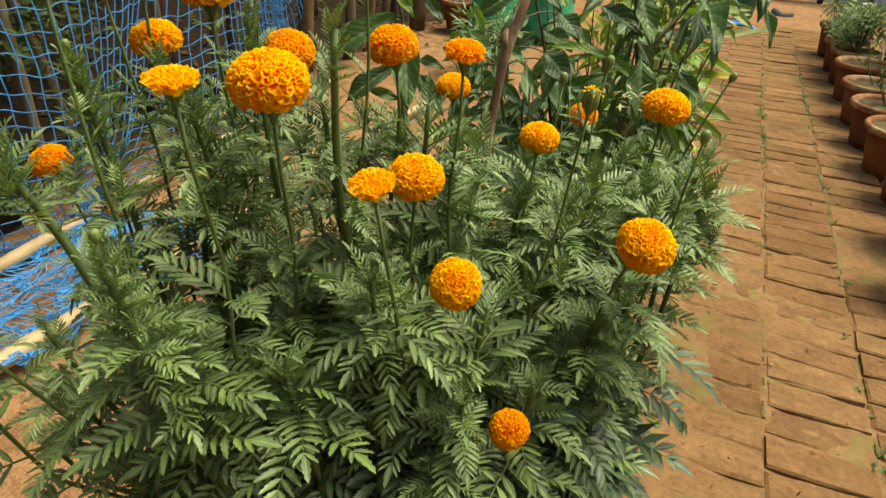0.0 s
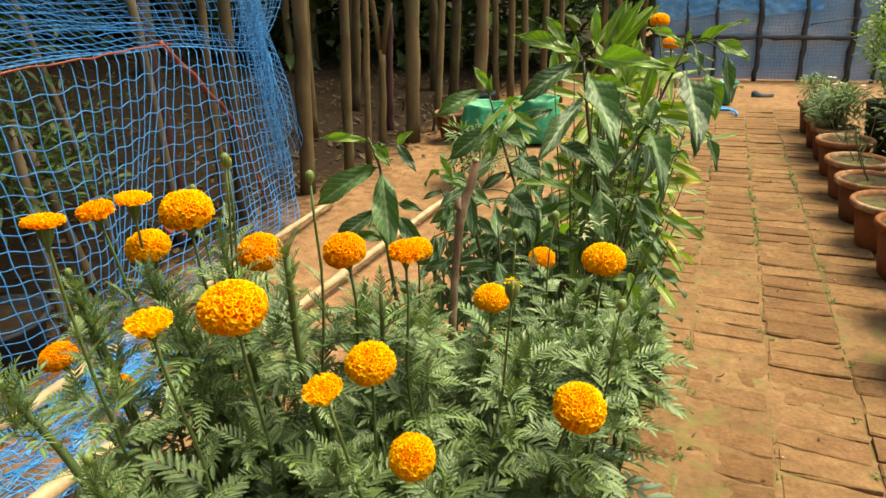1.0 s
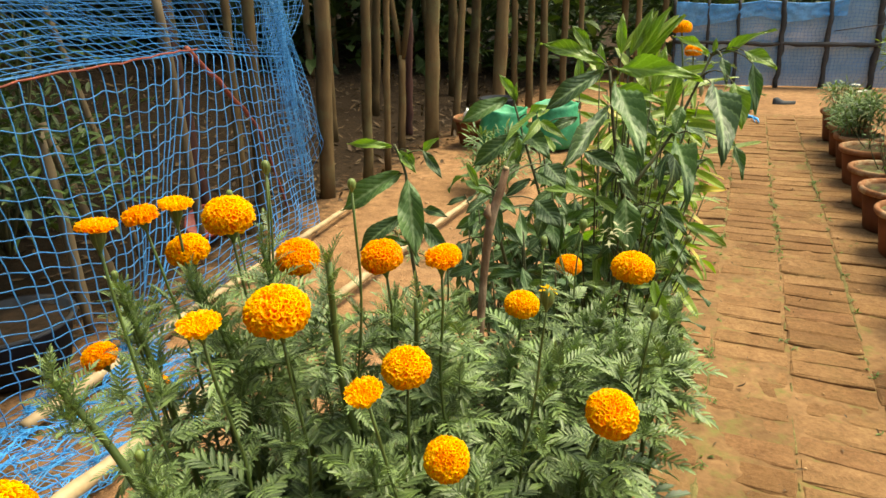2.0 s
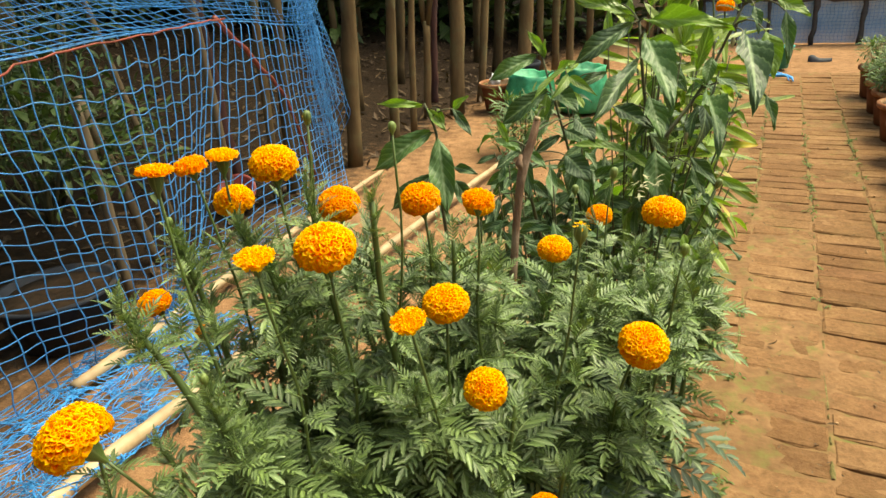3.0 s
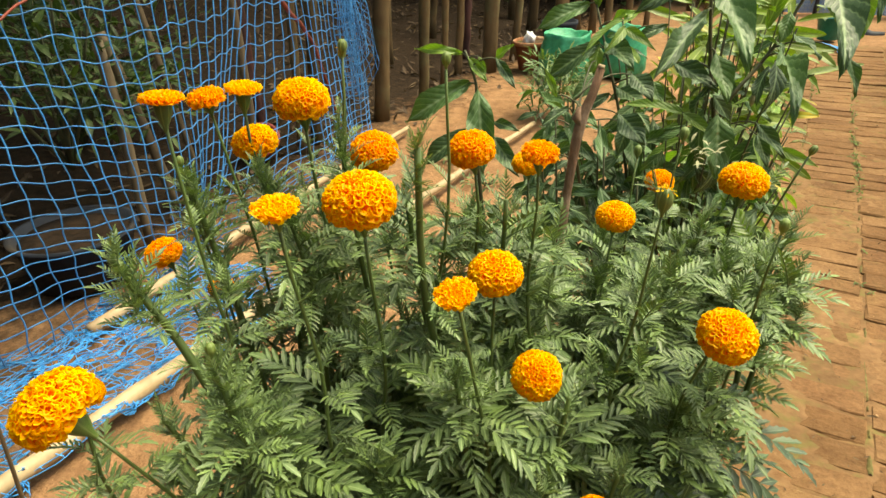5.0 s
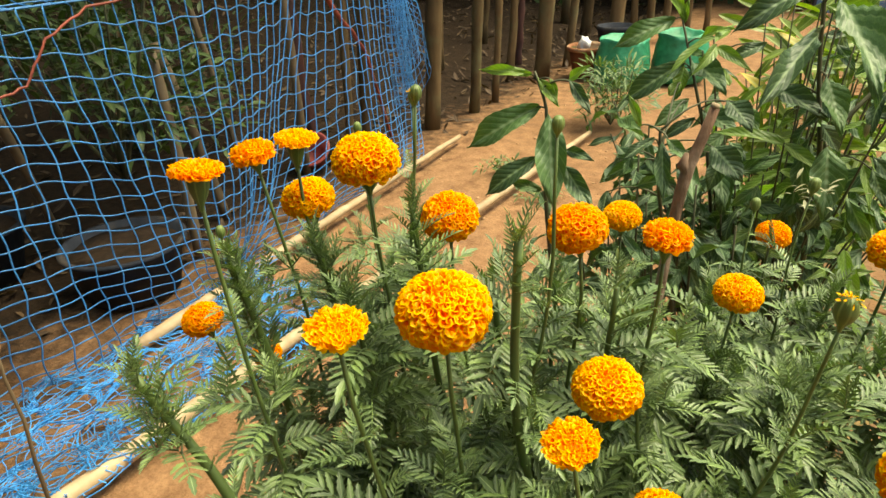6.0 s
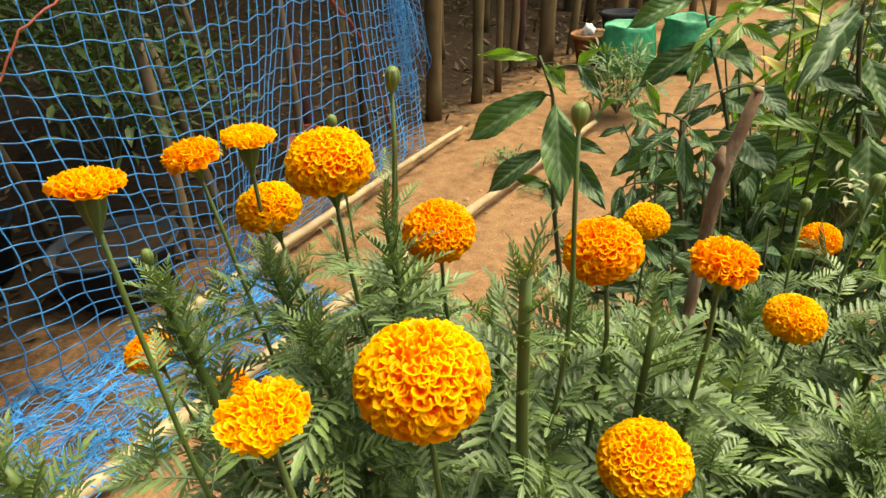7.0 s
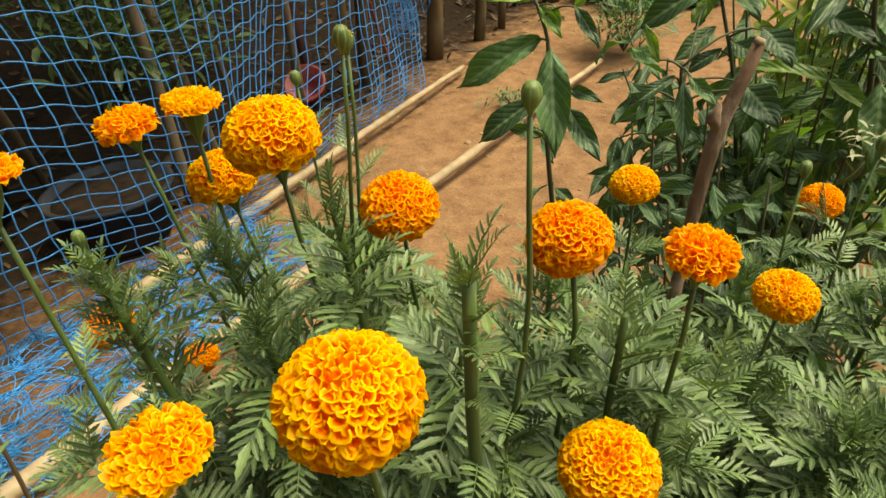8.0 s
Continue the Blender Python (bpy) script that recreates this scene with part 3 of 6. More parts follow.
def leaf_set(light):
    """Six grown leaves, then three young upright ones, then three large old ones with broad leaflets."""
    return ([pinnate(40 + i, 0.048 + 0.005 * i, 6 + i % 2, 0.0225 + 0.0016 * i, (0.7, 1.1, 0.4, 0.9, 1.3, 0.6)[i], (0.3, 0.1, 0.5, 0.2, 0.0, 0.4)[i], light, 0.24) for i in range(6)]
            + [pinnate(60 + i, 0.038 + 0.0045 * i, 7, 0.0140 + 0.0015 * i, -0.1 + 0.3 * i, 0.6, light) for i in range(3)]
            + [pinnate(70 + i, 0.066 + 0.006 * i, 5 + i % 2, 0.032 + 0.002 * i, (0.9, 1.3, 0.7)[i], (0.2, 0.0, 0.3)[i], light, 0.31) for i in range(3)])


LEAF_BUILDS = leaf_set(True)
LEAF_FINE = leaf_set(False)
LEAF_MESHES = [b.mesh("leaf", LEAF if i < 9 else LEAF_OLD_SHADED) for i, b in enumerate(LEAF_FINE)]

marigold = thing("marigold_plant", "tall bushy orange marigold with feathery leaves rooted in bare earth", "flowering plant")
ROOT = Vector((-0.05, 0.66, -0.02))
leaves, stems_built, heads = [], [], []
CROWN = Vector((-0.05, 0.67, 0.70))


OPEN_SIDE = Vector((0.5, -0.6, 0.42)).normalized()


def leaf_on(p, out, size, young=False, free=False):
    # the oldest, broadest leaves sit lowest; shade there is in their darker green
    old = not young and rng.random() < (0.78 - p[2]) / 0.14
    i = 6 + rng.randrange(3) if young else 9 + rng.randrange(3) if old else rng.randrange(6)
    way = Vector(out).normalized()
    for reach in (0.03 * size, 0.06 * size, 0.085 * size):
        q = Vector(p) + way * reach
        for c, r in heads:
            if (q - c).length < r + 0.016 or ((q - c).to_2d().length < r + 0.012 and q.z > c.z - 0.01):
                return
            # blooms push clear of the leaves on their open, outer side
            t = (q - c).dot(OPEN_SIDE)
            if not free and 0 < t < 0.17 and (q - c - OPEN_SIDE * t).length < r * 1.1:
                return
    m = Matrix.Translation(p) @ frame_of(out, (rng.uniform(-0.2, 0.2), rng.uniform(-0.2, 0.2), 1), rng.uniform(-0.35, 0.35)) @ Matrix.Scale(size, 4)
    leaves.append((i, m))


MAIN_STEMS = []


def main_stem(out, rise, reach, thick):
    """A thick ribbed stem from the root, leaning outwards."""
    a = radians(out)
    top = ROOT + Vector((reach * math.cos(a), reach * math.sin(a), rise))
    foot = ROOT + Vector((0.025 * math.cos(a), 0.025 * math.sin(a), 0))
    pts = bend(foot, top, 14, (-math.cos(a), -math.sin(a), 0.4), 0.03, rng, 0.004)
    st = Build()
    st.tube(pts, [thick * (1.25 - 0.45 * i / 14) for i in range(15)], 7, wob=0.06, rng=rng)
    part("main_stem", st, STEM, marigold)
    MAIN_STEMS.append(pts)


for k in range(18):
    main_stem(k * 137.5 + 20, 0.66 - 0.009 * k + 0.05 * (k % 3), 0.05 + 0.011 * k, 0.0040)


def fork(end):
    """The place on a main stem where a side branch towards end leaves it."""
    best, where = 9.0, ROOT
    for pts in MAIN_STEMS:
        for p in pts[3:]:
            drop, side = end.z - p.z, (end - p).to_2d().length
            miss = abs(side - 0.2 * drop) + 1.6 * max(0.0, 0.2 - drop) + 0.15 * max(0.0, drop - 0.5)
            if drop > 0.04 and miss < best:
                best, where = miss, p
    return Vector(where)


def grow(end, axis, bare, tuft, thick=0.0021, leafy_from=0.06, size=1.0, root=None, free=False):
    """A branch from a main stem to end, arriving along axis; leaves in crossed pairs up to where it goes bare."""
    end, axis = Vector(end), Vector(axis).normalized()
    root = root or fork(end)
    reach = (end - root).length
    c1 = root + Vector(((end.x - root.x) * 0.5, (end.y - root.y) * 0.5, reach * 0.3))
    heading = (axis * 0.75 + Vector((0, 0, 0.35)) + (end - CROWN).normalized() * 0.12).normalized()
    c2 = end - heading * reach * 0.36
    pts = []
    n = 16
    for i in range(n + 1):
        s = i / n
        q = root * (1 - s) ** 3 + c1 * 3 * s * (1 - s) ** 2 + c2 * 3 * s * s * (1 - s) + end * s ** 3
        q += Vector((noise.noise(q * 9), noise.noise(q * 9 + Vector((5, 1, 2))), 0)) * 0.014 * math.sin(math.pi * s)
        pts.append(q)
    st = Build()
    st.tube(pts, [thick * (1.35 - 0.6 * i / n) for i in range(n + 1)], 6)
    part("stem", st, STEM, marigold)
    stems_built.append(pts)
    length = sum((pts[i + 1] - pts[i]).length for i in range(n))
    gone, turn, step, bare = 0.0, rng.uniform(0, 3), 0.031, bare * 0.5
    nxt = leafy_from * length
    for i in range(n):
        seg = pts[i + 1] - pts[i]
        while nxt < gone + seg.length:
            left = length - nxt
            p = pts[i] + seg * ((nxt - gone) / seg.length)
            if left > bare:
                d = seg.normalized()
                e1 = d.orthogonal().normalized()
                e2 = d.cross(e1)
                for sg in (0, math.pi):
                    a = turn + sg + rng.uniform(-0.3, 0.3)
                    rise = 0.55 if left < bare + 0.12 else rng.uniform(-0.15, 0.4)
                    out = (e1 * math.cos(a) + e2 * math.sin(a)) + d * rise
                    k = size * rng.uniform(0.8, 1.15) * (1.05 if p.z < 0.72 else 0.8 if p.z < 0.84 else 0.66) * (0.72 if left < bare + 0.06 else 1.0)
                    # low on its open side the plant draws back under its own crown
                    if p.z > 0.2 and (p.z > 0.7 or p.y > 0.46 + (0.7 - p.z) * 0.9) and rng.random() < 0.93:
                        leaf_on(p, out, k, young=p.z > 0.9 and left < bare + 0.08)
                # axillary tuft
                if 0.6 < p.z < 0.98 and left > 0.04 and rng.random() < (0.34 if p.z > 0.78 else 0.16):
                    a = turn + rng.uniform(-0.4, 0.4)
                    side = ((e1 * math.cos(a) + e2 * math.sin(a)) * 0.9 + d * 0.6).normalized()
                    hub, f1 = p + side * 0.022, side.orthogonal().normalized()
                    f2 = side.cross(f1)
                    for q in range(5):
                        g = q * 1.257 + rng.uniform(-0.3, 0.3)
                        leaf_on(hub, (f1 * math.cos(g) + f2 * math.sin(g)) * 0.9 + side * rng.uniform(0.2, 0.8) + Vector((0, 0, 0.2)), size * rng.uniform(0.5, 0.75), young=True)
                turn += math.pi / 2 + rng.uniform(-0.3, 0.3)
            nxt += step * rng.uniform(0.8, 1.25) * (1.6 if p.z < 0.5 else 0.62 if p.z > 0.82 else 0.85)
        gone += seg.length
    if tuft:
        d = axis
        e1 = d.orthogonal().normalized()
        e2 = d.cross(e1)
        for k in range(tuft):
            a = k * 2.4 + rng.uniform(-0.3, 0.3)
            s = k / tuft
            out = (e1 * math.cos(a) + e2 * math.sin(a)) * (0.62 + 0.8 * s) + d * (1.0 - 0.72 * s)
            leaf_on(end - d * (0.06 * s), out, rng.uniform(0.75, 1.05) * (0.62 + 0.28 * s) * min(1.0, size), young=s < (0.9 if free else 0.6), free=free)
    return pts


stalks = []


def bloom(at, radius, kind, axis=(0, 0, 1), stalk=0.09, long=0.9, variant=0):
    axis = Vector(axis).normalized()
    c = Vector(at)
    mesh = {"strap": BLOOM_STRAP, "frill": BLOOM_FRILL, "full": BLOOM_FULL}[kind]
    mesh = mesh[variant % len(mesh)]
    turn = frame_of(axis.orthogonal(), axis) @ Matrix.Rotation(rng.uniform(0, 6), 4, "Z")
    ob = part("bloom", mesh, None, marigold)
    ob.matrix_world = Matrix.Translation(c) @ turn @ Matrix.Scale(radius * 0.95, 4)
    base = c - axis * radius * (0.25 if kind == "full" else 0.06)
    cal = part("calyx", CALYX_MESH[long], None, ob, "green ribbed calyx")
    cal.matrix_world = Matrix.Translation(base) @ turn @ Matrix.Scale(radius * (0.78 if kind == "full" else 1.05 if kind == "strap" else 0.84), 4)
    cal.matrix_parent_inverse = ob.matrix_world.inverted()
    cal.matrix_basis = Matrix.Translation(base) @ turn @ Matrix.Scale(radius * (0.78 if kind == "full" else 1.05 if kind == "strap" else 0.84), 4)
    heads.append((c, radius))
    stalks.append((base - axis * radius * long, axis, stalk))


def bud(at, radius, axis=(0, 0, 1), stalk=0.07, showing=False):
    axis = Vector(axis).normalized()
    turn = frame_of(axis.orthogonal(), axis)
    ob = part("bud", BUD_MESH[1 if showing else 0], None, marigold)
    ob.matrix_world = Matrix.Translation(at) @ turn @ Matrix.Diagonal((radius * 1.9, radius * 1.9, radius * 1.6, 1))
    if showing:
        pt = part("bud_petals", BUD_PETALS, None, ob, "orange petal tips")
        pt.matrix_parent_inverse = ob.matrix_world.inverted()
        pt.matrix_basis = Matrix.Translation(Vector(at) + axis * radius * 0.4) @ turn @ Matrix.Scale(radius * 0.95, 4)
    grow(Vector(at) - axis * radius * 1.8, axis, stalk, 0, thick=0.0014)


# full double blooms: centre, radius, axis, variant
bloom((-0.071, 0.476, 1.042), 0.0236, "full", (0.05, -0.15, 1), 0.12, variant=1)
bloom((-0.189, 0.568, 1.074), 0.0225, "full", (0.05, -0.1, 1), 0.12, variant=0)
bloom((-0.284, 0.603, 1.015), 0.0214, "full", (-0.12, -0.1, 1), 0.08, variant=0)
bloom((-0.155, 0.616, 1.020), 0.0209, "full", (0.1, -0.2, 1), 0.07, variant=2)
bloom((-0.047, 0.592, 1.044), 0.0180, "full", (-0.1, -0.15, 1), 0.08, variant=2)
bloom((0.033, 0.746, 0.939), 0.0185, "full", (0.08, -0.1, 1), 0.05, variant=1)
bloom((0.136, 0.826, 0.964), 0.0229, "full", (0.06, -0.05, 1), 0.07, variant=1)
bloom((0.156, 0.600, 0.928), 0.0212, "full", (0.45, -0.35, 1), 0.05, variant=0)
bloom((-0.008, 0.553, 0.964), 0.0203, "full", (0.1, -0.2, 1), 0.06, variant=1)
bloom((0.037, 0.529, 0.900), 0.0185, "full", (0.35, -0.9, 0.9), 0.03, variant=0)
bloom((0.090, 0.530, 0.779), 0.0155, "full", (0.4, -1.0, 0.7), 0.03, variant=2)
bloom((-0.371, 0.539, 0.906), 0.0180, "full", (-0.25, -0.2, 1), 0.05, variant=2)
bloom((-0.090, 0.827, 0.949), 0.0185, "full", (0, -0.1, 1), 0.05, variant=1)
bloom((0.035, 0.957, 0.901), 0.0175, "full", (0.1, -0.1, 1), 0.04, variant=2)
bloom((-0.203, 0.319, 0.939), 0.0266, "full", (-0.55, -0.35, 0.9), 0.07, variant=0)
bloom((-0.360, 0.592, 0.840), 0.0144, "full", (0.2, -0.1, 1), 0.03, variant=2)
bloom((-0.203, 0.340, 0.936), 0.0112, "full", (0.1, 0.35, 0.9), 0.04, variant=2)
# younger, flatter ones on long calyces
bloom((-0.214, 0.455, 1.100), 0.0132, "strap", (0.05, 0.05, 1), 0.13, 1.25, 1)
bloom((-0.279, 0.550, 1.070), 0.0149, "frill", (-0.1, -0.15, 1), 0.11, 0.9, 1)
bloom((-0.272, 0.587, 1.072), 0.0145, "strap", (0.1, 0.0, 1), 0.11, 1.25, 0)
bloom((-0.099, 0.428, 1.050), 0.0153, "frill", (0.05, -0.12, 1), 0.09, 0.9, 0)
bloom((0.002, 0.469, 0.994), 0.0142, "frill", (-0.05, -0.3, 1), 0.07, 0.9, 0)
bloom((0.004, 0.605, 1.044), 0.0133, "frill", (0.05, -0.1, 1), 0.10, 1.25, 1)
for end, axis, stalk in stalks:
    grow(end, axis, stalk, 0, thick=0.0017)
# buds
bud((-0.200, 0.642, 1.100), 0.0055, (0.05, 0, 1), 0.1, True)
bud((-0.176, 0.612, 1.112), 0.0060, (0.1, 0, 1), 0.1)
bud((-0.045, 0.551, 1.122), 0.0048, (0.05, 0, 1), 0.14)
bud((-0.310, 0.704, 1.046), 0.0055, (0, 0, 1), 0.06)
bud((0.100, 0.596, 1.030), 0.0085, (0.05, 0, 1), 0.1, True)
bud((0.064, 0.900, 0.985), 0.0075, (0.08, 0, 1), 0.12)
bud((0.020, 0.880, 0.965), 0.0065, (0, 0, 1), 0.1)
bud((0.190, 0.843, 1.000), 0.0050, (0.4, 0.1, 1), 0.1)
bud((0.177, 0.658, 0.998), 0.0055, (0.1, 0, 1), 0.04)
bud((0.167, 0.732, 0.751), 0.0050, (0.75, -0.1, 0.7), 0.1)
bud((-0.266, 0.500, 1.034), 0.0045, (0, 0, 1), 0.03)
bud((-0.119, 0.376, 0.975), 0.0045, (0, 0, 1), 0.03)
# leafy shoots without flowers
for tip in ((-0.092, 0.565, 1.01), (-0.185, 0.53, 0.985), (-0.225, 0.66, 0.96),
            (-0.024, 0.608, 1.0), (0.025, 0.734, 0.88), (0.167, 0.735, 0.925), (0.185, 0.80, 0.93), (0.10, 0.70, 0.92), (0.10, 0.56, 0.80), (0.13, 0.63, 0.83), (-0.11, 0.40, 0.89), (-0.17, 0.44, 0.86),
            (-0.05, 0.44, 0.85), (0.06, 0.50, 0.82), (0.09, 0.69, 0.72), (-0.02, 0.65, 0.945), (0.085, 0.68, 0.915), (0.14, 0.76, 0.91),
            (0.195, 0.77, 0.89), (0.10, 0.88, 0.89), (0.0, 0.85, 0.88), (-0.12, 0.74, 0.92), (0.06, 0.54, 0.88), (-0.01, 0.49, 0.91)):
    grow(tip, ((tip[0] + 0.03) * 1.2, (tip[1] - 0.62) * 1.2, 1), 0.0, 22, 0.0028)
for k in range(40):
    a, s = k * 2.4, math.sqrt((k + 0.5) / 40)
    tip = Vector((-0.04 + (0.19 if math.cos(a) > 0 else 0.2) * s * math.cos(a), 0.63 + (0.27 if math.sin(a) > 0 else 0.19) * s * math.sin(a), 0.93 - 0.26 * s ** 2 + rng.uniform(-0.09, 0.03)))
    grow(tip, (0.8 * s * math.cos(a), 0.8 * s * math.sin(a), 1), 0.0, 10, 0.0022)
# tall leafy shoots that end in star-shaped tufts: tip, heading, stem thickness
for tip, heading, thick in (((-0.259, 0.498, 1.016), (-0.1, -0.1, 1), 0.0036), ((-0.119, 0.377, 0.955), (0.0, -0.1, 1), 0.0036), ((-0.050, 0.517, 1.068), (0.15, -0.05, 1), 0.0034),
                            ((-0.146, 0.557, 1.056), (-0.1, 0.0, 1), 0.0026), ((-0.230, 0.550, 1.011), (-0.2, -0.1, 1), 0.0026)):
    grow(tip, heading, 0.02, 30, thick, size=0.82, free=True)
# one branch arches out of the side before its tuft stands up
grow((-0.207, 0.386, 1.012), (-0.25, -0.1, 1), 0.05, 34, 0.0034, leafy_from=0.5, size=0.8, root=Vector((-0.125, 0.42, 0.85)), free=True)
# low shoots on the open side
for tip in ((-0.242, 0.41, 0.842), (-0.261, 0.42, 0.77), (-0.205, 0.42, 0.718), (-0.342, 0.44, 0.651),
            (-0.244, 0.44, 0.66), (-0.183, 0.44, 0.66)):
    grow(tip, ((tip[0] + 0.05) * 1.3, (tip[1] - 0.62) * 1.3, 1), 0.0, 10, 0.0030, size=0.85)
# a skirt of large old leaves low on the plant
for k in range(40):
    a = k * 2.4
    if math.sin(a) < -0.35:
        continue
    tip = Vector((-0.08 + rng.uniform(0.08, 0.15) * math.cos(a), 0.70 + rng.uniform(0.09, 0.17) * math.sin(a), rng.uniform(0.34, 0.66)))
    grow(tip, (1.2 * math.cos(a), 1.2 * math.sin(a), 0.6), 0.0, 6, 0.0022, size=1.05)

order = sorted(range(len(leaves)), key=lambda k: leaves[k][1].translation.y - 0.35 * leaves[k][1].translation.z)
for k in order[:300]:
    i, m = leaves[k]
    ob = new("leaf", LEAF_MESHES[i])
    ob.parent = marigold
    ob.matrix_world = m
rest, rest_old_shaded = Build(), Build()
for k in order[300:]:
    i, m = leaves[k]
    src = (LEAF_FINE if m.translation.z > 0.72 else LEAF_BUILDS)[i]
    (rest if i < 9 else rest_old_shaded).add(placed(src.v, m), src.f, src.uv)
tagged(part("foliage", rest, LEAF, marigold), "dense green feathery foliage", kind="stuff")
tagged(part("old_foliage", rest_old_shaded, LEAF_OLD_SHADED, marigold), "broad old leaves low on the stems, darkened for the shade there", kind="stuff")


# ---- dead stick that props the marigold ----
def build_stick():
    st = thing("support_stick", "weathered brown dead branch stuck upright as a support", "stick", at=(0, 0, 0))
    r = random.Random(3)
    pts = [Vector(p) for p in ((-0.075, 0.80, 0.0), (-0.058, 0.805, 0.4), (-0.052, 0.82, 0.75), (-0.046, 0.84, 0.92), (-0.043, 0.852, 0.975), (-0.040, 0.858, 1.0), (-0.034, 0.868, 1.025), (-0.028, 0.872, 1.052))]
    b = Build()
    b.tube(pts, [0.0062, 0.0056, 0.0052, 0.0048, 0.005, 0.0066, 0.0046, 0.0042], 12, wob=0.22, rng=r)
    b.tube([pts[5] + Vector((0.0, -0.003, -0.012)), pts[5] + Vector((-0.005, -0.006, 0.0)), pts[5] + Vector((-0.003, -0.003, 0.012))], [0.002, 0.0055, 0.002], 8, wob=0.15, rng=r)
    part("branch", b, STICK, st)
    c = Build()
    c.tube([pts[-1], pts[-1] + Vector((0.001, 0.001, 0.004))], [0.0042, 0.0034], 10)
    part("cut_end", c, STICK_CUT, st, "pale freshly cut end")


build_stick()


# ---- broad-leaved shrub ----
def blade_mesh(name, mat, length, width, droop, fold, ripple, veins, tip=0.85, base=0.6, wave=0.05, fine=False):
    b = Build()
    b.add(*blade(length, width, droop, fold, 40 if fine else 18, 4 if fine else 3, tip, base, wave, ripple, veins))
    return b.mesh(name, mat)


BROAD_FORMS = ((0.25, 0.25, 0.74, 0.07), (0.7, 0.4, 0.7, 0.1), (1.1, 0.25, 0.76, 0.06), (-0.3, 0.45, 0.68, 0.08), (1.5, 0.35, 0.72, 0.08))
BROAD_MESHES = [blade_mesh("leaf", BROAD, 1.0, w, d, f, 0.012, 8, 0.78, 0.9, v, True) for d, f, w, v in BROAD_FORMS]
YOUNG_MESHES = [blade_mesh("leaf", BROAD_YOUNG, 1.0, 0.45, d, f, 0.006, 11, fine=True) for d, f in ((0.3, 0.5), (0.8, 0.4))]
# leaves of width 1 for the ones laid singly: an arching and a nearly straight form, old and young
LAID_OLD = [blade_mesh("leaf", BROAD, 1.0, 2.2, d, 0.16, 0.016, 9, 0.9, 0.9, 0.03, True) for d in (0.5, 0.2)]
LAID_YOUNG = [blade_mesh("leaf", BROAD_YOUNG, 1.0, 2.2, d, 0.16, 0.012, 10, 0.9, 0.9, 0.03, True) for d in (0.6, 0.25)]
STRAP_MESHES = [blade_mesh("leaf", STRAP, 1.0, 0.25, d, f, 0.0, 9, 1.7, 0.7) for d, f in ((0.2, 0.4), (0.7, 0.3), (-0.2, 0.5))]
STRAP_TIP_MESHES = [blade_mesh("leaf", STRAP_TIP, 1.0, 0.22, d, f, 0.0, 9, 1.7, 0.7) for d, f in ((0.15, 0.3), (0.5, 0.4))]
srng = random.Random(77)


def put_leaf(parent, meshes, base, tip, wide=1.0, up=(0.1, -0.5, 1)):
    base, tip = Vector(base), Vector(tip)
    d = tip - base
    me = meshes[srng.randrange(len(meshes))]
    ob = part("leaf", me, None, parent)
    ob.matrix_world = Matrix.Translation(base) @ frame_of(d, up, srng.uniform(-0.8, 0.8)) @ Matrix.Diagonal((d.length * wide, d.length, d.length, 1))
    return ob


def lay_leaf(parent, base, tip, wide, young, stem, up):
    """One leaf from base to tip, joined to the stem by its petiole; wide is its width over its length."""
    base, tip = Vector(base), Vector(tip)
    me = (LAID_YOUNG if young else LAID_OLD)[srng.randrange(2)]
    end = me.vertices[len(me.vertices) - 5].co
    chord = math.hypot(end.y, end.z)
    d = tip - base
    k = d.length / chord
    wide *= 0.98 * math.hypot(d.x, d.z) / d.length
    ob = part("leaf", me, None, parent)
    ob.matrix_world = (Matrix.Translation(base) @ frame_of(d, up, srng.uniform(-0.14, 0.14)) @ Matrix.Rotation(-math.atan2(end.z, end.y), 4, "X")
                       @ Matrix.Diagonal((k * wide, k, k, 1)))
    near = min(stem, key=lambda p: (p - base).length + 2.0 * max(0.0, p.z - base.z))
    if (near - base).length > 0.004:
        pet = Build()
        pet.tube(bend(near, base + d * 0.04, 5, (0, 0, 1), 0.15 * (near - base).length), [0.0018, 0.0016, 0.0014, 0.0013, 0.0012, 0.0011], 5)
        part("petiole", pet, TWIG, parent)


def shoot(parent, path, radius, mat=TWIG):
    b = Build()
    pts = [Vector(p) for p in path]
    fine = []
    for i in range(len(pts) - 1):
        for k in range(4):
            fine.append(pts[i].lerp(pts[i + 1], k / 4))
    fine.append(pts[-1])
    sm = [fine[0]] + [(fine[i - 1] + fine[i] * 2 + fine[i + 1]) / 4 for i in range(1, len(fine) - 1)] + [fine[-1]]
    n = len(sm) - 1
    b.tube(sm, [radius * (1.3 - 0.75 * i / n) for i in range(n + 1)], 7)
    part("stem", b, mat, parent)
    return sm


def whorl(parent, meshes, at, axis, count, length, spread=0.9, droop=0.2, wide=1.0):
    """Leaves round a shoot's end or node."""
    axis = Vector(axis).normalized()
    e1 = axis.orthogonal().normalized()
    e2 = axis.cross(e1)
    a0 = srng.uniform(0, 6)
    for k in range(count):
        a = a0 + k * 2.399 + srng.uniform(-0.3, 0.3)
        out = (e1 * math.cos(a) + e2 * math.sin(a)) * spread + axis * srng.uniform(-0.1, 0.7) - Vector((0, 0, droop * srng.uniform(0.2, 2.6)))
        ln = length * srng.uniform(0.55, 1.2)
        b = Vector(at) - axis * srng.uniform(0, 0.16)
        put_leaf(parent, meshes, b, b + out.normalized() * ln, wide)


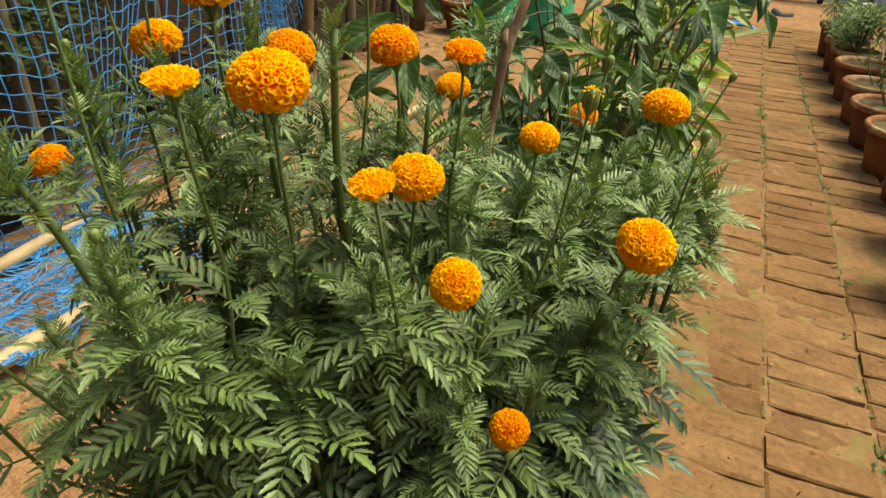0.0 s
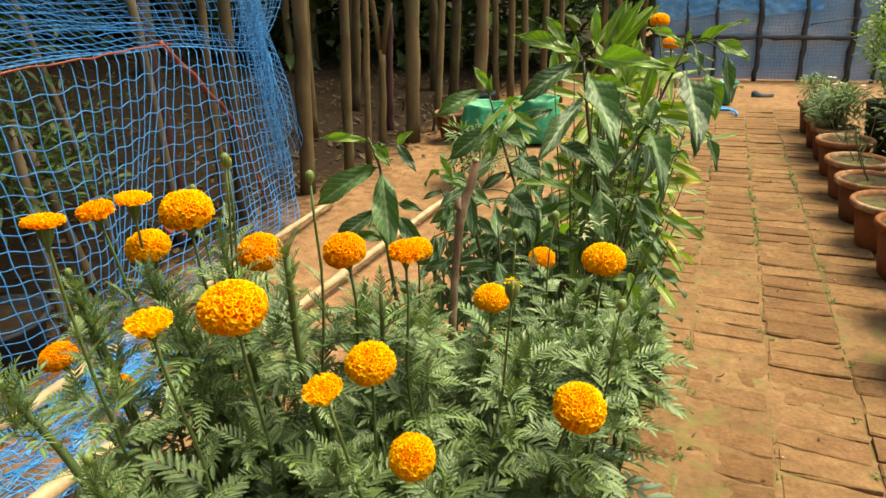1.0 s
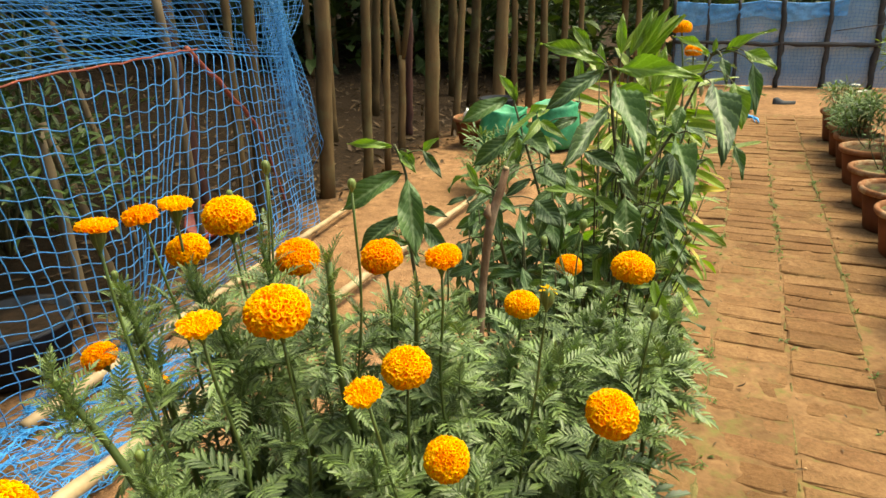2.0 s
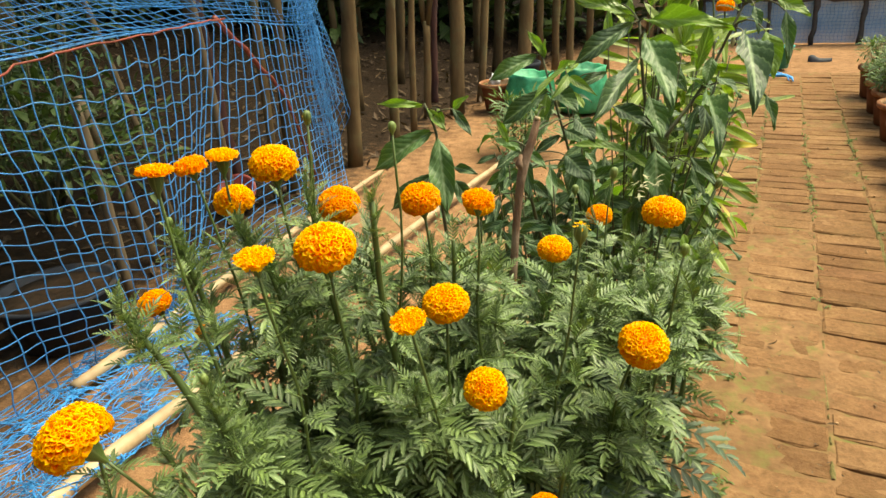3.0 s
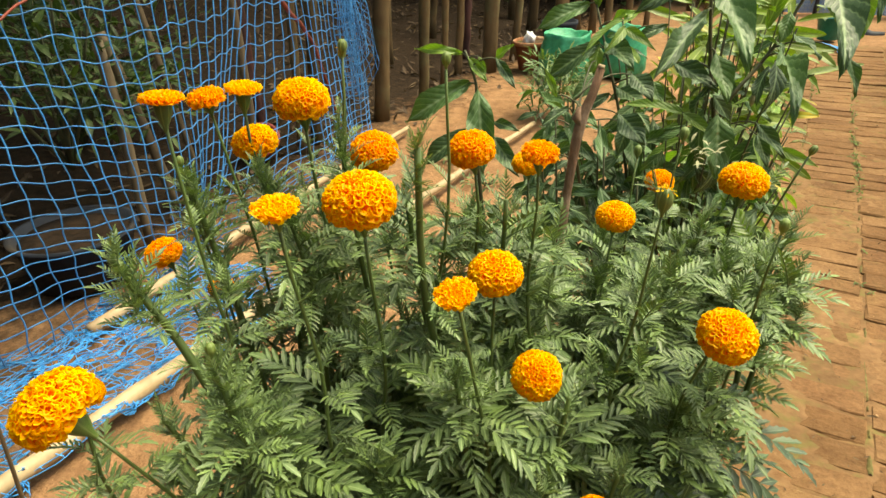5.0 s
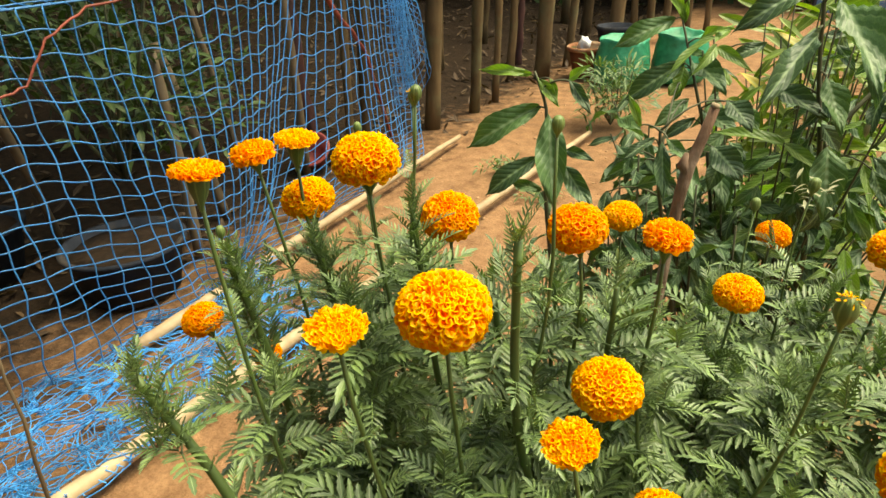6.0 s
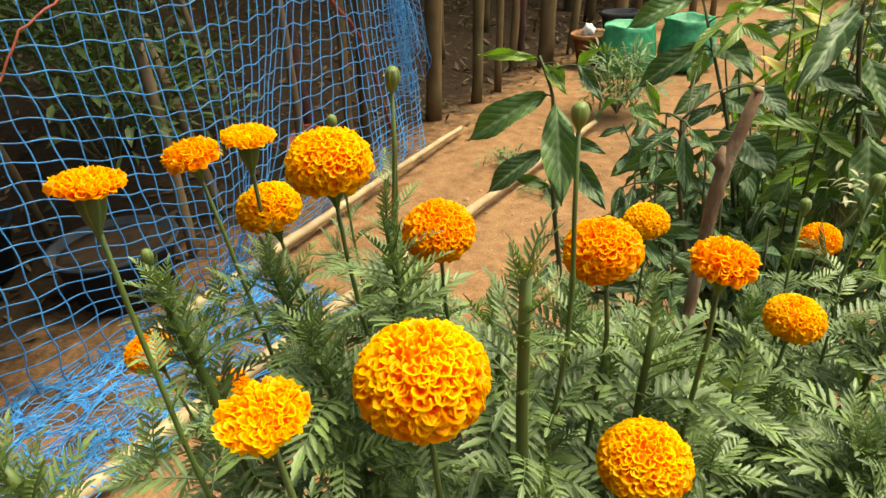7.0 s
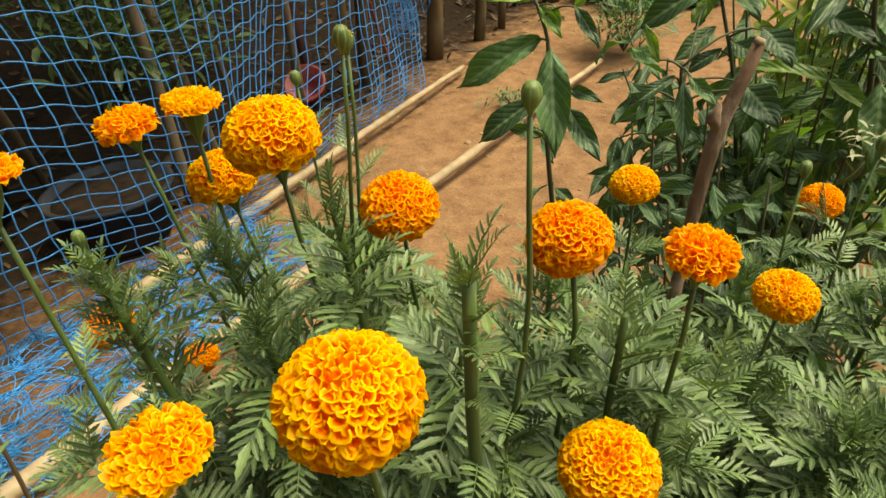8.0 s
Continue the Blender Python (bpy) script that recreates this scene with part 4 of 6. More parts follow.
shrub = thing("broadleaf_shrub", "shrub with large glossy dark green ribbed leaves beside the path", "shrub")
S0 = Vector((-0.03, 1.58, -0.02))
FACE = (0.25, -1.0, 0.75)


def leafy_shoot(parent, path, radius, leaves_laid):
    sm = shoot(parent, path, radius)
    for base, tip, wide, young in leaves_laid:
        lay_leaf(parent, base, tip, wide, young, sm, FACE)


# main shoot, with its hanging leaves: base, tip, width over length, young
MAIN_LEAVES = (
    ((-0.005, 1.33, 1.13), (-0.111, 1.31, 1.165), 0.27, 1),
    ((-0.027, 1.34, 1.147), (-0.063, 1.34, 1.194), 0.36, 1),
    ((-0.002, 1.32, 1.116), (-0.091, 1.27, 1.053), 0.33, 0),
    ((0.035, 1.25, 1.103), (0.102, 1.13, 1.008), 0.38, 0),
    ((0.025, 1.3, 1.124), (0.166, 1.27, 1.113), 0.24, 1),
    ((0.016, 1.3, 1.053), (-0.027, 1.16, 0.976), 0.38, 0),
    ((0.036, 1.32, 0.993), (0.071, 1.27, 0.927), 0.45, 0),
    ((0.057, 1.294, 0.901), (0.073, 1.256, 0.804), 0.46, 0),
    ((0.113, 1.32, 0.888), (0.168, 1.3, 0.838), 0.3, 0),
    ((-0.032, 1.34, 0.969), (0.051, 1.3, 0.937), 0.36, 0),
    ((0.01, 1.35, 1.084), (0.11, 1.33, 1.062), 0.26, 1))
leafy_shoot(shrub, [S0, (0.06, 1.42, 0.6), (0.052, 1.34, 0.86), (0.023, 1.34, 0.996), (0.009, 1.33, 1.12)], 0.0045, MAIN_LEAVES)
# shoot over the path
PATHSIDE_LEAVES = (
    ((0.128, 1.36, 0.991), (0.17, 1.18, 0.932), 0.48, 0),
    ((0.182, 1.3, 1.101), (0.213, 1.17, 1.005), 0.47, 0),
    ((0.212, 1.36, 1.097), (0.233, 1.33, 1.026), 0.45, 1),
    ((0.237, 1.4, 1.127), (0.251, 1.37, 1.043), 0.24, 0),
    ((0.224, 1.37, 0.991), (0.245, 1.35, 0.934), 0.28, 0),
    ((0.162, 1.45, 1.135), (0.103, 1.43, 1.167), 0.25, 1),
    ((0.181, 1.45, 1.131), (0.267, 1.45, 1.177), 0.16, 1),
    ((0.221, 1.42, 1.143), (0.275, 1.4, 1.117), 0.42, 1),
    ((0.187, 1.4, 1.135), (0.2, 1.38, 1.091), 0.36, 0),
    ((0.171, 1.45, 1.137), (0.173, 1.45, 1.164), 0.35, 1),
    ((0.131, 1.38, 1.052), (0.124, 1.36, 1.006), 0.48, 0),
    ((0.119, 1.33, 0.865), (0.146, 1.3, 0.819), 0.4, 0))
leafy_shoot(shrub, [S0 + Vector((0.02, 0.04, 0)), (0.03, 1.4, 0.8), (0.061, 1.36, 0.909), (0.113, 1.42, 0.985), (0.167, 1.47, 1.13)], 0.0042, PATHSIDE_LEAVES)
# middle shoot, leaning west
WEST_LEAVES = (
    ((-0.205, 1.41, 1.049), (-0.293, 1.37, 1.004), 0.36, 0),
    ((-0.18, 1.41, 0.982), (-0.273, 1.38, 0.911), 0.34, 0),
    ((-0.19, 1.42, 1.046), (-0.227, 1.42, 1.098), 0.28, 1),
    ((-0.193, 1.42, 1.04), (-0.189, 1.42, 1.081), 0.3, 1),
    ((-0.165, 1.4, 0.983), (-0.096, 1.34, 0.952), 0.52, 0),
    ((-0.18, 1.41, 0.974), (-0.184, 1.39, 0.929), 0.55, 1),
    ((-0.136, 1.39, 0.906), (-0.07, 1.35, 0.886), 0.5, 0),
    ((-0.059, 1.4, 1.02), (-0.111, 1.37, 0.996), 0.36, 0),
    ((-0.069, 1.38, 0.926), (-0.045, 1.36, 0.886), 0.5, 0),
    ((-0.148, 1.39, 0.893), (-0.194, 1.36, 0.859), 0.36, 0),
    ((-0.163, 1.41, 1.02), (-0.11, 1.4, 1.041), 0.3, 1))
leafy_shoot(shrub, [S0 - Vector((0.03, 0, 0)), (-0.085, 1.43, 0.6), (-0.12, 1.38, 0.851), (-0.165, 1.4, 0.971), (-0.196, 1.42, 1.05)], 0.0034, WEST_LEAVES)
# low front shoot by the stick
LOW_LEAVES = (
    ((-0.15, 1.15, 0.927), (-0.185, 1.12, 0.899), 0.36, 0),
    ((-0.139, 1.15, 0.923), (-0.122, 1.12, 0.848), 0.28, 0),
    ((-0.133, 1.15, 0.929), (-0.095, 1.13, 0.905), 0.36, 0),
    ((-0.175, 1.16, 0.938), (-0.196, 1.16, 0.983), 0.26, 1),
    ((-0.186, 1.17, 0.899), (-0.186, 1.15, 0.849), 0.26, 0),
    ((-0.164, 1.17, 0.888), (-0.217, 1.15, 0.858), 0.32, 0),
    ((-0.143, 1.3, 0.947), (-0.182, 1.26, 0.909), 0.5, 0),
    ((-0.177, 1.38, 0.955), (-0.192, 1.37, 0.931), 0.7, 1),
    ((-0.081, 1.2, 0.911), (-0.031, 1.18, 0.872), 0.6, 0),
    ((-0.078, 1.25, 0.964), (-0.035, 1.22, 0.932), 0.62, 0),
    ((-0.068, 1.22, 0.892), (-0.078, 1.2, 0.842), 0.5, 0),
    ((-0.228, 1.2, 0.816), (-0.23, 1.18, 0.77), 0.4, 0))
leafy_shoot(shrub, [S0 - Vector((0.05, 0.05, 0)), (-0.12, 1.30, 0.55), (-0.149, 1.2, 0.83), (-0.146, 1.16, 0.935)], 0.004, LOW_LEAVES)
# pale upright young leaves in the crown
for base, tip in (((0.0, 1.5, 1.13), (-0.005, 1.52, 1.205)), ((0.02, 1.48, 1.13), (0.055, 1.5, 1.215)), ((0.03, 1.5, 1.12), (0.085, 1.5, 1.215)), ((0.03, 1.52, 1.11), (0.11, 1.53, 1.20)), ((-0.04, 1.5, 1.08), (-0.045, 1.52, 1.15)), ((-0.08, 1.5, 1.06), (-0.085, 1.52, 1.13)), ((0.06, 1.55, 1.05), (0.075, 1.58, 1.14)), ((0.09, 1.55, 1.0), (0.11, 1.56, 1.10))):
    stem_top = shoot(shrub, [S0, S0.lerp(Vector(base), 0.55) + Vector((0, 0.03, 0)), base], 0.002)
    lay_leaf(shrub, base, tip, 0.26, True, stem_top, FACE)
    put_leaf(shrub, STRAP_MESHES, base, Vector(tip) + Vector((srng.uniform(-0.05, 0.05), 0.02, -0.01)), 1.0)
for k in range(44):
    a = k * 2.4
    tip = Vector((0.0 + 0.17 * math.cos(a), 1.50 + 0.2 * math.sin(a), srng.uniform(0.5, 1.03)))
    sm = shoot(shrub, [S0, S0.lerp(tip, 0.5) + Vector((0, 0, 0.08)), tip], 0.0026)
    whorl(shrub, YOUNG_MESHES if k % 3 == 0 else BROAD_MESHES, tip, (math.cos(a) * 0.5, math.sin(a) * 0.5, 1), 7, 0.09, droop=0.45)
    whorl(shrub, BROAD_MESHES, sm[6], (0, 0, 1), 3, 0.11, droop=0.5)
for k in range(46):
    a, s = k * 2.4, math.sqrt((k + 0.5) / 46)
    tip = Vector((-0.12 + 0.23 * s * math.cos(a), 1.40 + 0.17 * s * math.sin(a), srng.uniform(0.5, 0.9)))
    sm = shoot(shrub, [S0 - Vector((0.04, 0.05, 0)), S0.lerp(tip, 0.5) + Vector((0, 0, 0.06)), tip], 0.0022)
    whorl(shrub, BROAD_MESHES, tip, (math.cos(a) * 0.5, math.sin(a) * 0.5 - 0.2, 1), 6, 0.085, droop=0.45)
for c in ((-0.17, 1.15, 0.90), (-0.08, 1.12, 0.88), (-0.12, 1.08, 0.80), (-0.02, 1.10, 0.84), (-0.21, 1.20, 0.84), (-0.24, 1.24, 0.78), (-0.17, 1.22, 0.80), (-0.20, 1.30, 0.90), (-0.13, 1.26, 0.88), (-0.25, 1.16, 0.72), (-0.15, 1.12, 0.72)):
    shoot(shrub, [(c[0] + 0.02, c[1] + 0.2, 0.0), (c[0] + 0.01, c[1] + 0.05, 0.5), c], 0.0025)
    whorl(shrub, BROAD_MESHES, c, (0.05, -0.1, 1), 8, 0.085, spread=0.8, droop=0.4, wide=0.8)
fl = Build()
for k in range(26):
    c = Vector((0.05, 1.22, 0.86)) + Vector((srng.gauss(0, 0.018), srng.gauss(0, 0.015), srng.gauss(0, 0.008)))
    bl = blade(0.02, 0.007, 0.4, 0.3, 3, 1)
    fl.add(placed(bl[0], Matrix.Translation(c) @ frame_of((srng.uniform(-1, 1), srng.uniform(-1, 1), srng.uniform(-0.2, 0.8)))), bl[1], bl[2])
tagged(part("spent_flower", fl, CREAM, shrub, "spent whitish flower"), kind="stuff")
for c in ((0.155, 1.5, 1.05), (0.145, 1.44, 0.95), (0.10, 1.36, 0.90)):
    fb = Build()
    for k in range(9):
        bl = blade(0.022, 0.009, -0.5, 0.3, 3, 1)
        a = k * 0.7
        fb.add(placed(bl[0], Matrix.Translation(c) @ frame_of((math.cos(a) * 0.5, math.sin(a) * 0.5, 0.9))), bl[1], bl[2])
    part("flower_bud", fb, CREAM, shrub, "cream flower buds")

# slender sapling of the same kind, nearer the bare earth
sapling = thing("broadleaf_sapling", "young sapling with a few long glossy ribbed leaves", "shrub")
SAP_LEAVES = (
    ((-0.388, 1.25, 0.977), (-0.472, 1.22, 0.984), 0.22, 1),
    ((-0.368, 1.24, 0.929), (-0.486, 1.2, 0.85), 0.34, 0),
    ((-0.341, 1.22, 0.92), (-0.303, 1.16, 0.786), 0.36, 0),
    ((-0.355, 1.25, 0.973), (-0.341, 1.25, 0.941), 0.36, 1),
    ((-0.376, 1.25, 0.972), (-0.333, 1.24, 0.93), 0.3, 1),
    ((-0.328, 1.26, 0.969), (-0.292, 1.26, 0.997), 0.34, 1),
    ((-0.32, 1.25, 0.973), (-0.274, 1.23, 0.927), 0.3, 0),
    ((-0.362, 1.22, 0.844), (-0.44, 1.18, 0.775), 0.36, 0),
    ((-0.313, 1.22, 0.84), (-0.242, 1.18, 0.784), 0.36, 0),
    ((-0.354, 1.23, 0.783), (-0.411, 1.21, 0.798), 0.34, 0),
    ((-0.316, 1.23, 0.863), (-0.261, 1.22, 0.855), 0.34, 0))
leafy_shoot(sapling, [(-0.31, 1.25, 0.0), (-0.30, 1.23, 0.4), (-0.341, 1.22, 0.75), (-0.352, 1.23, 0.849), (-0.354, 1.24, 0.926), (-0.383, 1.25, 0.982)], 0.004, SAP_LEAVES)
for c, n in (((-0.33, 1.23, 0.70), 6), ((-0.36, 1.28, 0.76), 5), ((-0.30, 1.26, 0.62), 6)):
    whorl(sapling, BROAD_MESHES, c, (0, -0.1, 1), n, 0.085, droop=0.4, wide=0.9)

# lance-leaved bush behind, yellowing tips
lance = thing("lance_leaf_bush", "bush with narrow light green leaves and yellowing tips", "shrub")
L0 = Vector((0.0, 2.05, 0.02))
for k in range(32):
    a, s = k * 2.4, math.sqrt((k + 0.5) / 32)
    tip = L0 + Vector((0.20 * s * math.cos(a), 0.24 * s * math.sin(a), srng.uniform(0.6, 1.1) - 0.15 * s))
    shoot(lance, [L0 + Vector((0.04 * math.cos(a), 0.04 * math.sin(a), 0)), L0.lerp(tip, 0.5), tip], 0.003)
    whorl(lance, STRAP_MESHES, tip, (0.4 * math.cos(a), 0.4 * math.sin(a), 1), 8, 0.15, spread=0.55, droop=0.1)
for b, t in (((0.076, 2.1, 0.744), (0.212, 2.08, 0.77)), ((0.074, 2.0, 0.713), (0.22, 1.98, 0.743)), ((0.05, 2.0, 0.60), (0.19, 1.93, 0.58)), ((0.06, 2.05, 0.66), (0.18, 2.0, 0.65))):
    put_leaf(lance, STRAP_TIP_MESHES, b, t, 1.1)
for c in ((0.03, 1.86, 0.80), (0.02, 1.82, 0.86), (0.06, 1.9, 0.95), (0.10, 1.84, 1.02), (-0.04, 1.82, 0.96)):
    shoot(lance, [L0 + Vector((0.02, -0.03, 0)), L0.lerp(Vector(c), 0.6) + Vector((0, 0, 0.05)), c], 0.003)
    whorl(lance, STRAP_MESHES, c, (0.2, -0.2, 1), 8, 0.14, spread=0.9, droop=0.15)
    whorl(lance, STRAP_TIP_MESHES, c, (0.4, -0.1, 0.8), 1, 0.15, spread=0.9, droop=0.15)


# ---- small plants ----
def leaf_cloud(b, centre, size, count, length, width, r, up=0.3, droop=0.3, shell=0.0):
    """Many small leaves scattered through an ellipsoid, pointing outwards."""
    c = Vector(centre)
    for k in range(count):
        d = Vector((r.gauss(0, 1), r.gauss(0, 1), r.gauss(0, 1))).normalized()
        q = (shell + (1 - shell) * r.random()) ** 0.5
        p = c + Vector((d.x * size[0], d.y * size[1], d.z * size[2])) * q
        out = Vector((d.x + r.uniform(-0.7, 0.7), d.y + r.uniform(-0.7, 0.7), d.z * 0.5 + up + r.uniform(-0.6, 0.6)))
        s = r.uniform(0.65, 1.25)
        bl = blade(length * s, width * s, r.uniform(0, droop * 2), 0.3, 3, 1, 1.5, 0.6)
        b.add(placed(bl[0], Matrix.Translation(p) @ frame_of(out, (0, 0, 1), r.uniform(-0.5, 0.5))), bl[1], bl[2])


def small_bush(name, label, base, size, count, mat, leaf=(0.04, 0.014), stems=7, group="", twig=TWIG, seed=1, thick=0.004):
    r = random.Random(seed)
    t = thing(name, label, "plant", group)
    b = Vector(base)
    for k in range(stems):
        sb = Build()
        a = k * 2.4
        tip = b + Vector((size[0] * 0.75 * r.random() * math.cos(a), size[1] * 0.75 * r.random() * math.sin(a), size[2] * r.uniform(1.2, 1.9)))
        sb.tube(bend(b, tip, 5, (math.cos(a), math.sin(a), 0), 0.02, r, 0.006), [thick * (1.2 - 0.16 * i) for i in range(6)], 5)
        part("stem", sb, twig, t)
    fb = Build()
    # several clumps with gaps between them
    n = max(4, stems)
    for k in range(n):
        a = k * 2.4 + 0.5
        s = 0.25 + 0.75 * math.sqrt((k + 0.5) / n)
        c = b + Vector((size[0] * 0.6 * s * math.cos(a), size[1] * 0.6 * s * math.sin(a), size[2] * r.uniform(0.55, 1.5)))
        leaf_cloud(fb, c, (size[0] * 0.5, size[1] * 0.5, size[2] * 0.42), count // n, leaf[0], leaf[1], r)
    tagged(part("crown", fb, mat, t), kind="stuff")
    return t


small_bush("weedy_shrub", "small drooping green shrub on bare earth", (-1.22, 4.2, 0), (0.26, 0.26, 0.22), 650, GREY_LEAF, (0.08, 0.018), 9, seed=5)
small_bush("ground_weed", "low weed with small green leaves", (-1.42, 3.15, 0), (0.16, 0.14, 0.03), 130, GREY_LEAF, (0.04, 0.014), 5, seed=6)
small_bush("ground_weed", "low weed with small green leaves", (-1.10, 2.9, 0), (0.14, 0.12, 0.025), 90, GREY_LEAF, (0.035, 0.012), 5, seed=7)


# ---- poles of the wood's edge ----
def pole(x, y, r, lean, tall, seed, mat=POLE, name="wooden_pole", label="slender brown bark-covered trunk at the wood's edge"):
    q = random.Random(seed)
    t = thing(name, label, "pole", "poles along the wood")
    b = Build()
    g = ground_height(x, y)
    pts = bend((x, y, g - 0.05), (x + lean[0] * tall, y + lean[1] * tall, tall), 14, (q.uniform(-1, 1), q.uniform(-1, 1), 0), 0.03, q, 0.006)
    b.tube(pts, [r * (1.12 - 0.25 * i / 14) * (1.08 if i % 3 == 0 else 0.97) for i in range(15)], 10, wob=0.05, rng=q)
    part("trunk", b, mat, t)
    return t


# x, y, radius and lean of each trunk
POLES = ((-2.24, 3.70, 0.046, 0.092), (-2.20, 4.17, 0.034, 0.075), (-2.19, 4.47, 0.024, 0.073), (-2.20, 5.29, 0.057, 0.038), (-2.20, 5.82, 0.033, 0.063),
         (-2.62, 7.33, 0.052, 0.060), (-2.10, 6.77, 0.064, 0.038), (-2.12, 7.42, 0.034, 0.009), (-1.96, 7.45, 0.038, 0.035), (-1.71, 7.16, 0.036, 0.002), (-1.60, 7.51, 0.034, -0.002), (-1.41, 7.55, 0.028, -0.015),
         (-2.33, 3.12, 0.032, 0.08), (-2.30, 2.95, 0.022, 0.06), (-3.0, 5.0, 0.03, 0.05), (-3.2, 6.1, 0.04, 0.07), (-1.28, 9.5, 0.045, -0.01),
         (-1.02, 9.1, 0.034, 0.0), (-0.8, 9.7, 0.04, 0.01), (-0.56, 9.9, 0.03, 0.0))
for k, (x, y, r, ln) in enumerate(POLES):
    pole(x, y, r, (ln, 0), 3.4, 100 + k)
# a trunk that forks in two
fork_q = random.Random(128)
forked = thing("wooden_pole", "slender forked trunk at the wood's edge", "pole", "poles along the wood")
b = Build()
b.tube(bend((-2.40, 5.10, -0.05), (-2.345, 5.10, 0.78), 7, (1, 0, 0), 0.01, fork_q, 0.004), [0.036 - 0.001 * i for i in range(8)], 10, wob=0.05, rng=fork_q)
part("trunk", b, POLE, forked)
for dx in (-0.20, 0.22):
    b = Build()
    b.tube(bend((-2.345 + 0.04 * dx, 5.10, 0.75), (-2.28 + dx * 1.6, 5.10, 3.2), 10, (dx, 0, 0), 0.12, fork_q, 0.004), [0.026 - 0.0008 * i for i in range(11)], 9, wob=0.05, rng=fork_q)
    part("limb", b, POLE, forked)
pole(-2.63, 5.72, 0.036, (0.066, 0), 1.12, 130, POLE_RED, "wooden_post", "dark red-brown wooden post among the poles")
wr = random.Random(9)
for k in range(26):
    x, y = wr.uniform(-7.5, -3.0), wr.uniform(7.0, 13)
    pole(x, y, wr.uniform(0.03, 0.06), (wr.uniform(-0.03, 0.03), wr.uniform(-0.03, 0.03)), 4.2, 200 + k)

# dark thicket behind the poles
wood = tagged(new("thicket"), "dark shaded thicket behind the poles, with added unseen crowns that shade", "trees", kind="stuff")
tb = Build()
for k in range(330):
    away, az = wr.uniform(9.3, 13), radians(wr.uniform(12, 100))
    x, y = -away * math.sin(az), away * math.cos(az)
    leaf_cloud(tb, (x, y, wr.uniform(0.2, 4.2)), (1.0, 1.0, 0.7), 60, 0.36, 0.17, wr)
# unseen crowns high over the wood, added to keep light off its floor
for k in range(240):
    x, y = wr.uniform(-8.5, -2.5), wr.uniform(-2, 16)
    leaf_cloud(tb, (x, y, wr.uniform(3.3, 5.0)), (1.0, 1.0, 0.35), 40, 0.3, 0.15, wr)
for k in range(46):
    leaf_cloud(tb, (wr.uniform(-2.6, 0.2), wr.uniform(10.3, 11.6), wr.uniform(0.1, 2.8)), (0.6, 0.5, 0.5), 45, 0.26, 0.12, wr)
for k in range(110):
    x, y = wr.uniform(-4, 9), wr.uniform(12.0, 15)
    leaf_cloud(tb, (x, y, wr.uniform(0.3, 3.6)), (0.9, 0.9, 0.6), 50, 0.34, 0.16, wr)
# unseen overhanging crown, added to shade the tubs and ground behind the net
for k in range(16):
    leaf_cloud(tb, (wr.uniform(-2.8, -1.35), wr.uniform(1.5, 2.9), wr.uniform(3.2, 3.9)), (0.4, 0.4, 0.25), 45, 0.2, 0.09, wr)
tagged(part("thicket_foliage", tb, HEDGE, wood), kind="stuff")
tk = Build()
for k in range(40):
    x, y = wr.uniform(-10, -5), wr.uniform(-3, 17)
    tk.tube(bend((x, y, 0), (x + wr.uniform(-0.5, 0.5), y + wr.uniform(-0.5, 0.5), 5.5), 6, (1, 0, 0), 0.1), [0.12, 0.11, 0.1, 0.09, 0.08, 0.07, 0.06], 8)
# added trunk and limbs that carry the unseen shading crown
tk.tube(bend((-5.2, 3.4, 0), (-4.9, 3.2, 3.0), 5, (1, 0, 0), 0.1), [0.11, 0.1, 0.09, 0.085, 0.08, 0.07], 8)
tk.tube(bend((-4.9, 3.2, 2.95), (-1.5, 2.0, 3.6), 9, (0, 0, 1), 0.25), [0.06 - 0.005 * i for i in range(10)], 7)
tk.tube(bend((-3.0, 2.55, 3.5), (-1.7, 2.7, 3.7), 6, (0, 0, 1), 0.1), [0.03 - 0.004 * i for i in range(7)], 6)
tagged(part("thicket_trunks", tk, POLE, wood), kind="stuff")

# distance: a wall of dark woodland all round
bd = Build()
vs = []
for i in range(65):
    a = 2 * math.pi * i / 64
    rr = 19 + 1.5 * math.sin(5 * a)
    hgt = 4.2 + 0.8 * noise.noise(Vector((math.cos(a) * 6, math.sin(a) * 6, 2)))
    vs += [(rr * math.cos(a), 4 + rr * math.sin(a), -0.3), (rr * math.cos(a), 4 + rr * math.sin(a), hgt)]
bd.add(vs, [(2 * i, 2 * i + 2, 2 * i + 3, 2 * i + 1) for i in range(64)])
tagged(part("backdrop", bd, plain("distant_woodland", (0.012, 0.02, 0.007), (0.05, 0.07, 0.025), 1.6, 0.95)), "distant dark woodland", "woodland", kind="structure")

# fallen leaves under the wood
lb = Build()
for k in range(4200):
    x, y = wr.uniform(-7.5, -2.1) + (wr.uniform(0, 0.3) if wr.random() < 0.2 else 0), wr.uniform(1.0, 11)
    s = wr.uniform(0.05, 0.11)
    bl = blade(s, s * 0.4, wr.uniform(-0.8, 0.8), 0.3, 3, 1, 1.5, 0.6)
    lb.add(placed(bl[0], Matrix.Translation((x, y, ground_height(x, y) + 0.012)) @ frame_of((wr.uniform(-1, 1), wr.uniform(-1, 1), wr.uniform(-0.3, 0.3)), (0, 0, 1), wr.uniform(-0.6, 0.6))), bl[1], bl[2])
tagged(part("leaf_litter", lb, DRY_LEAF), "brown fallen leaves on the wood floor", "leaf litter", kind="stuff")


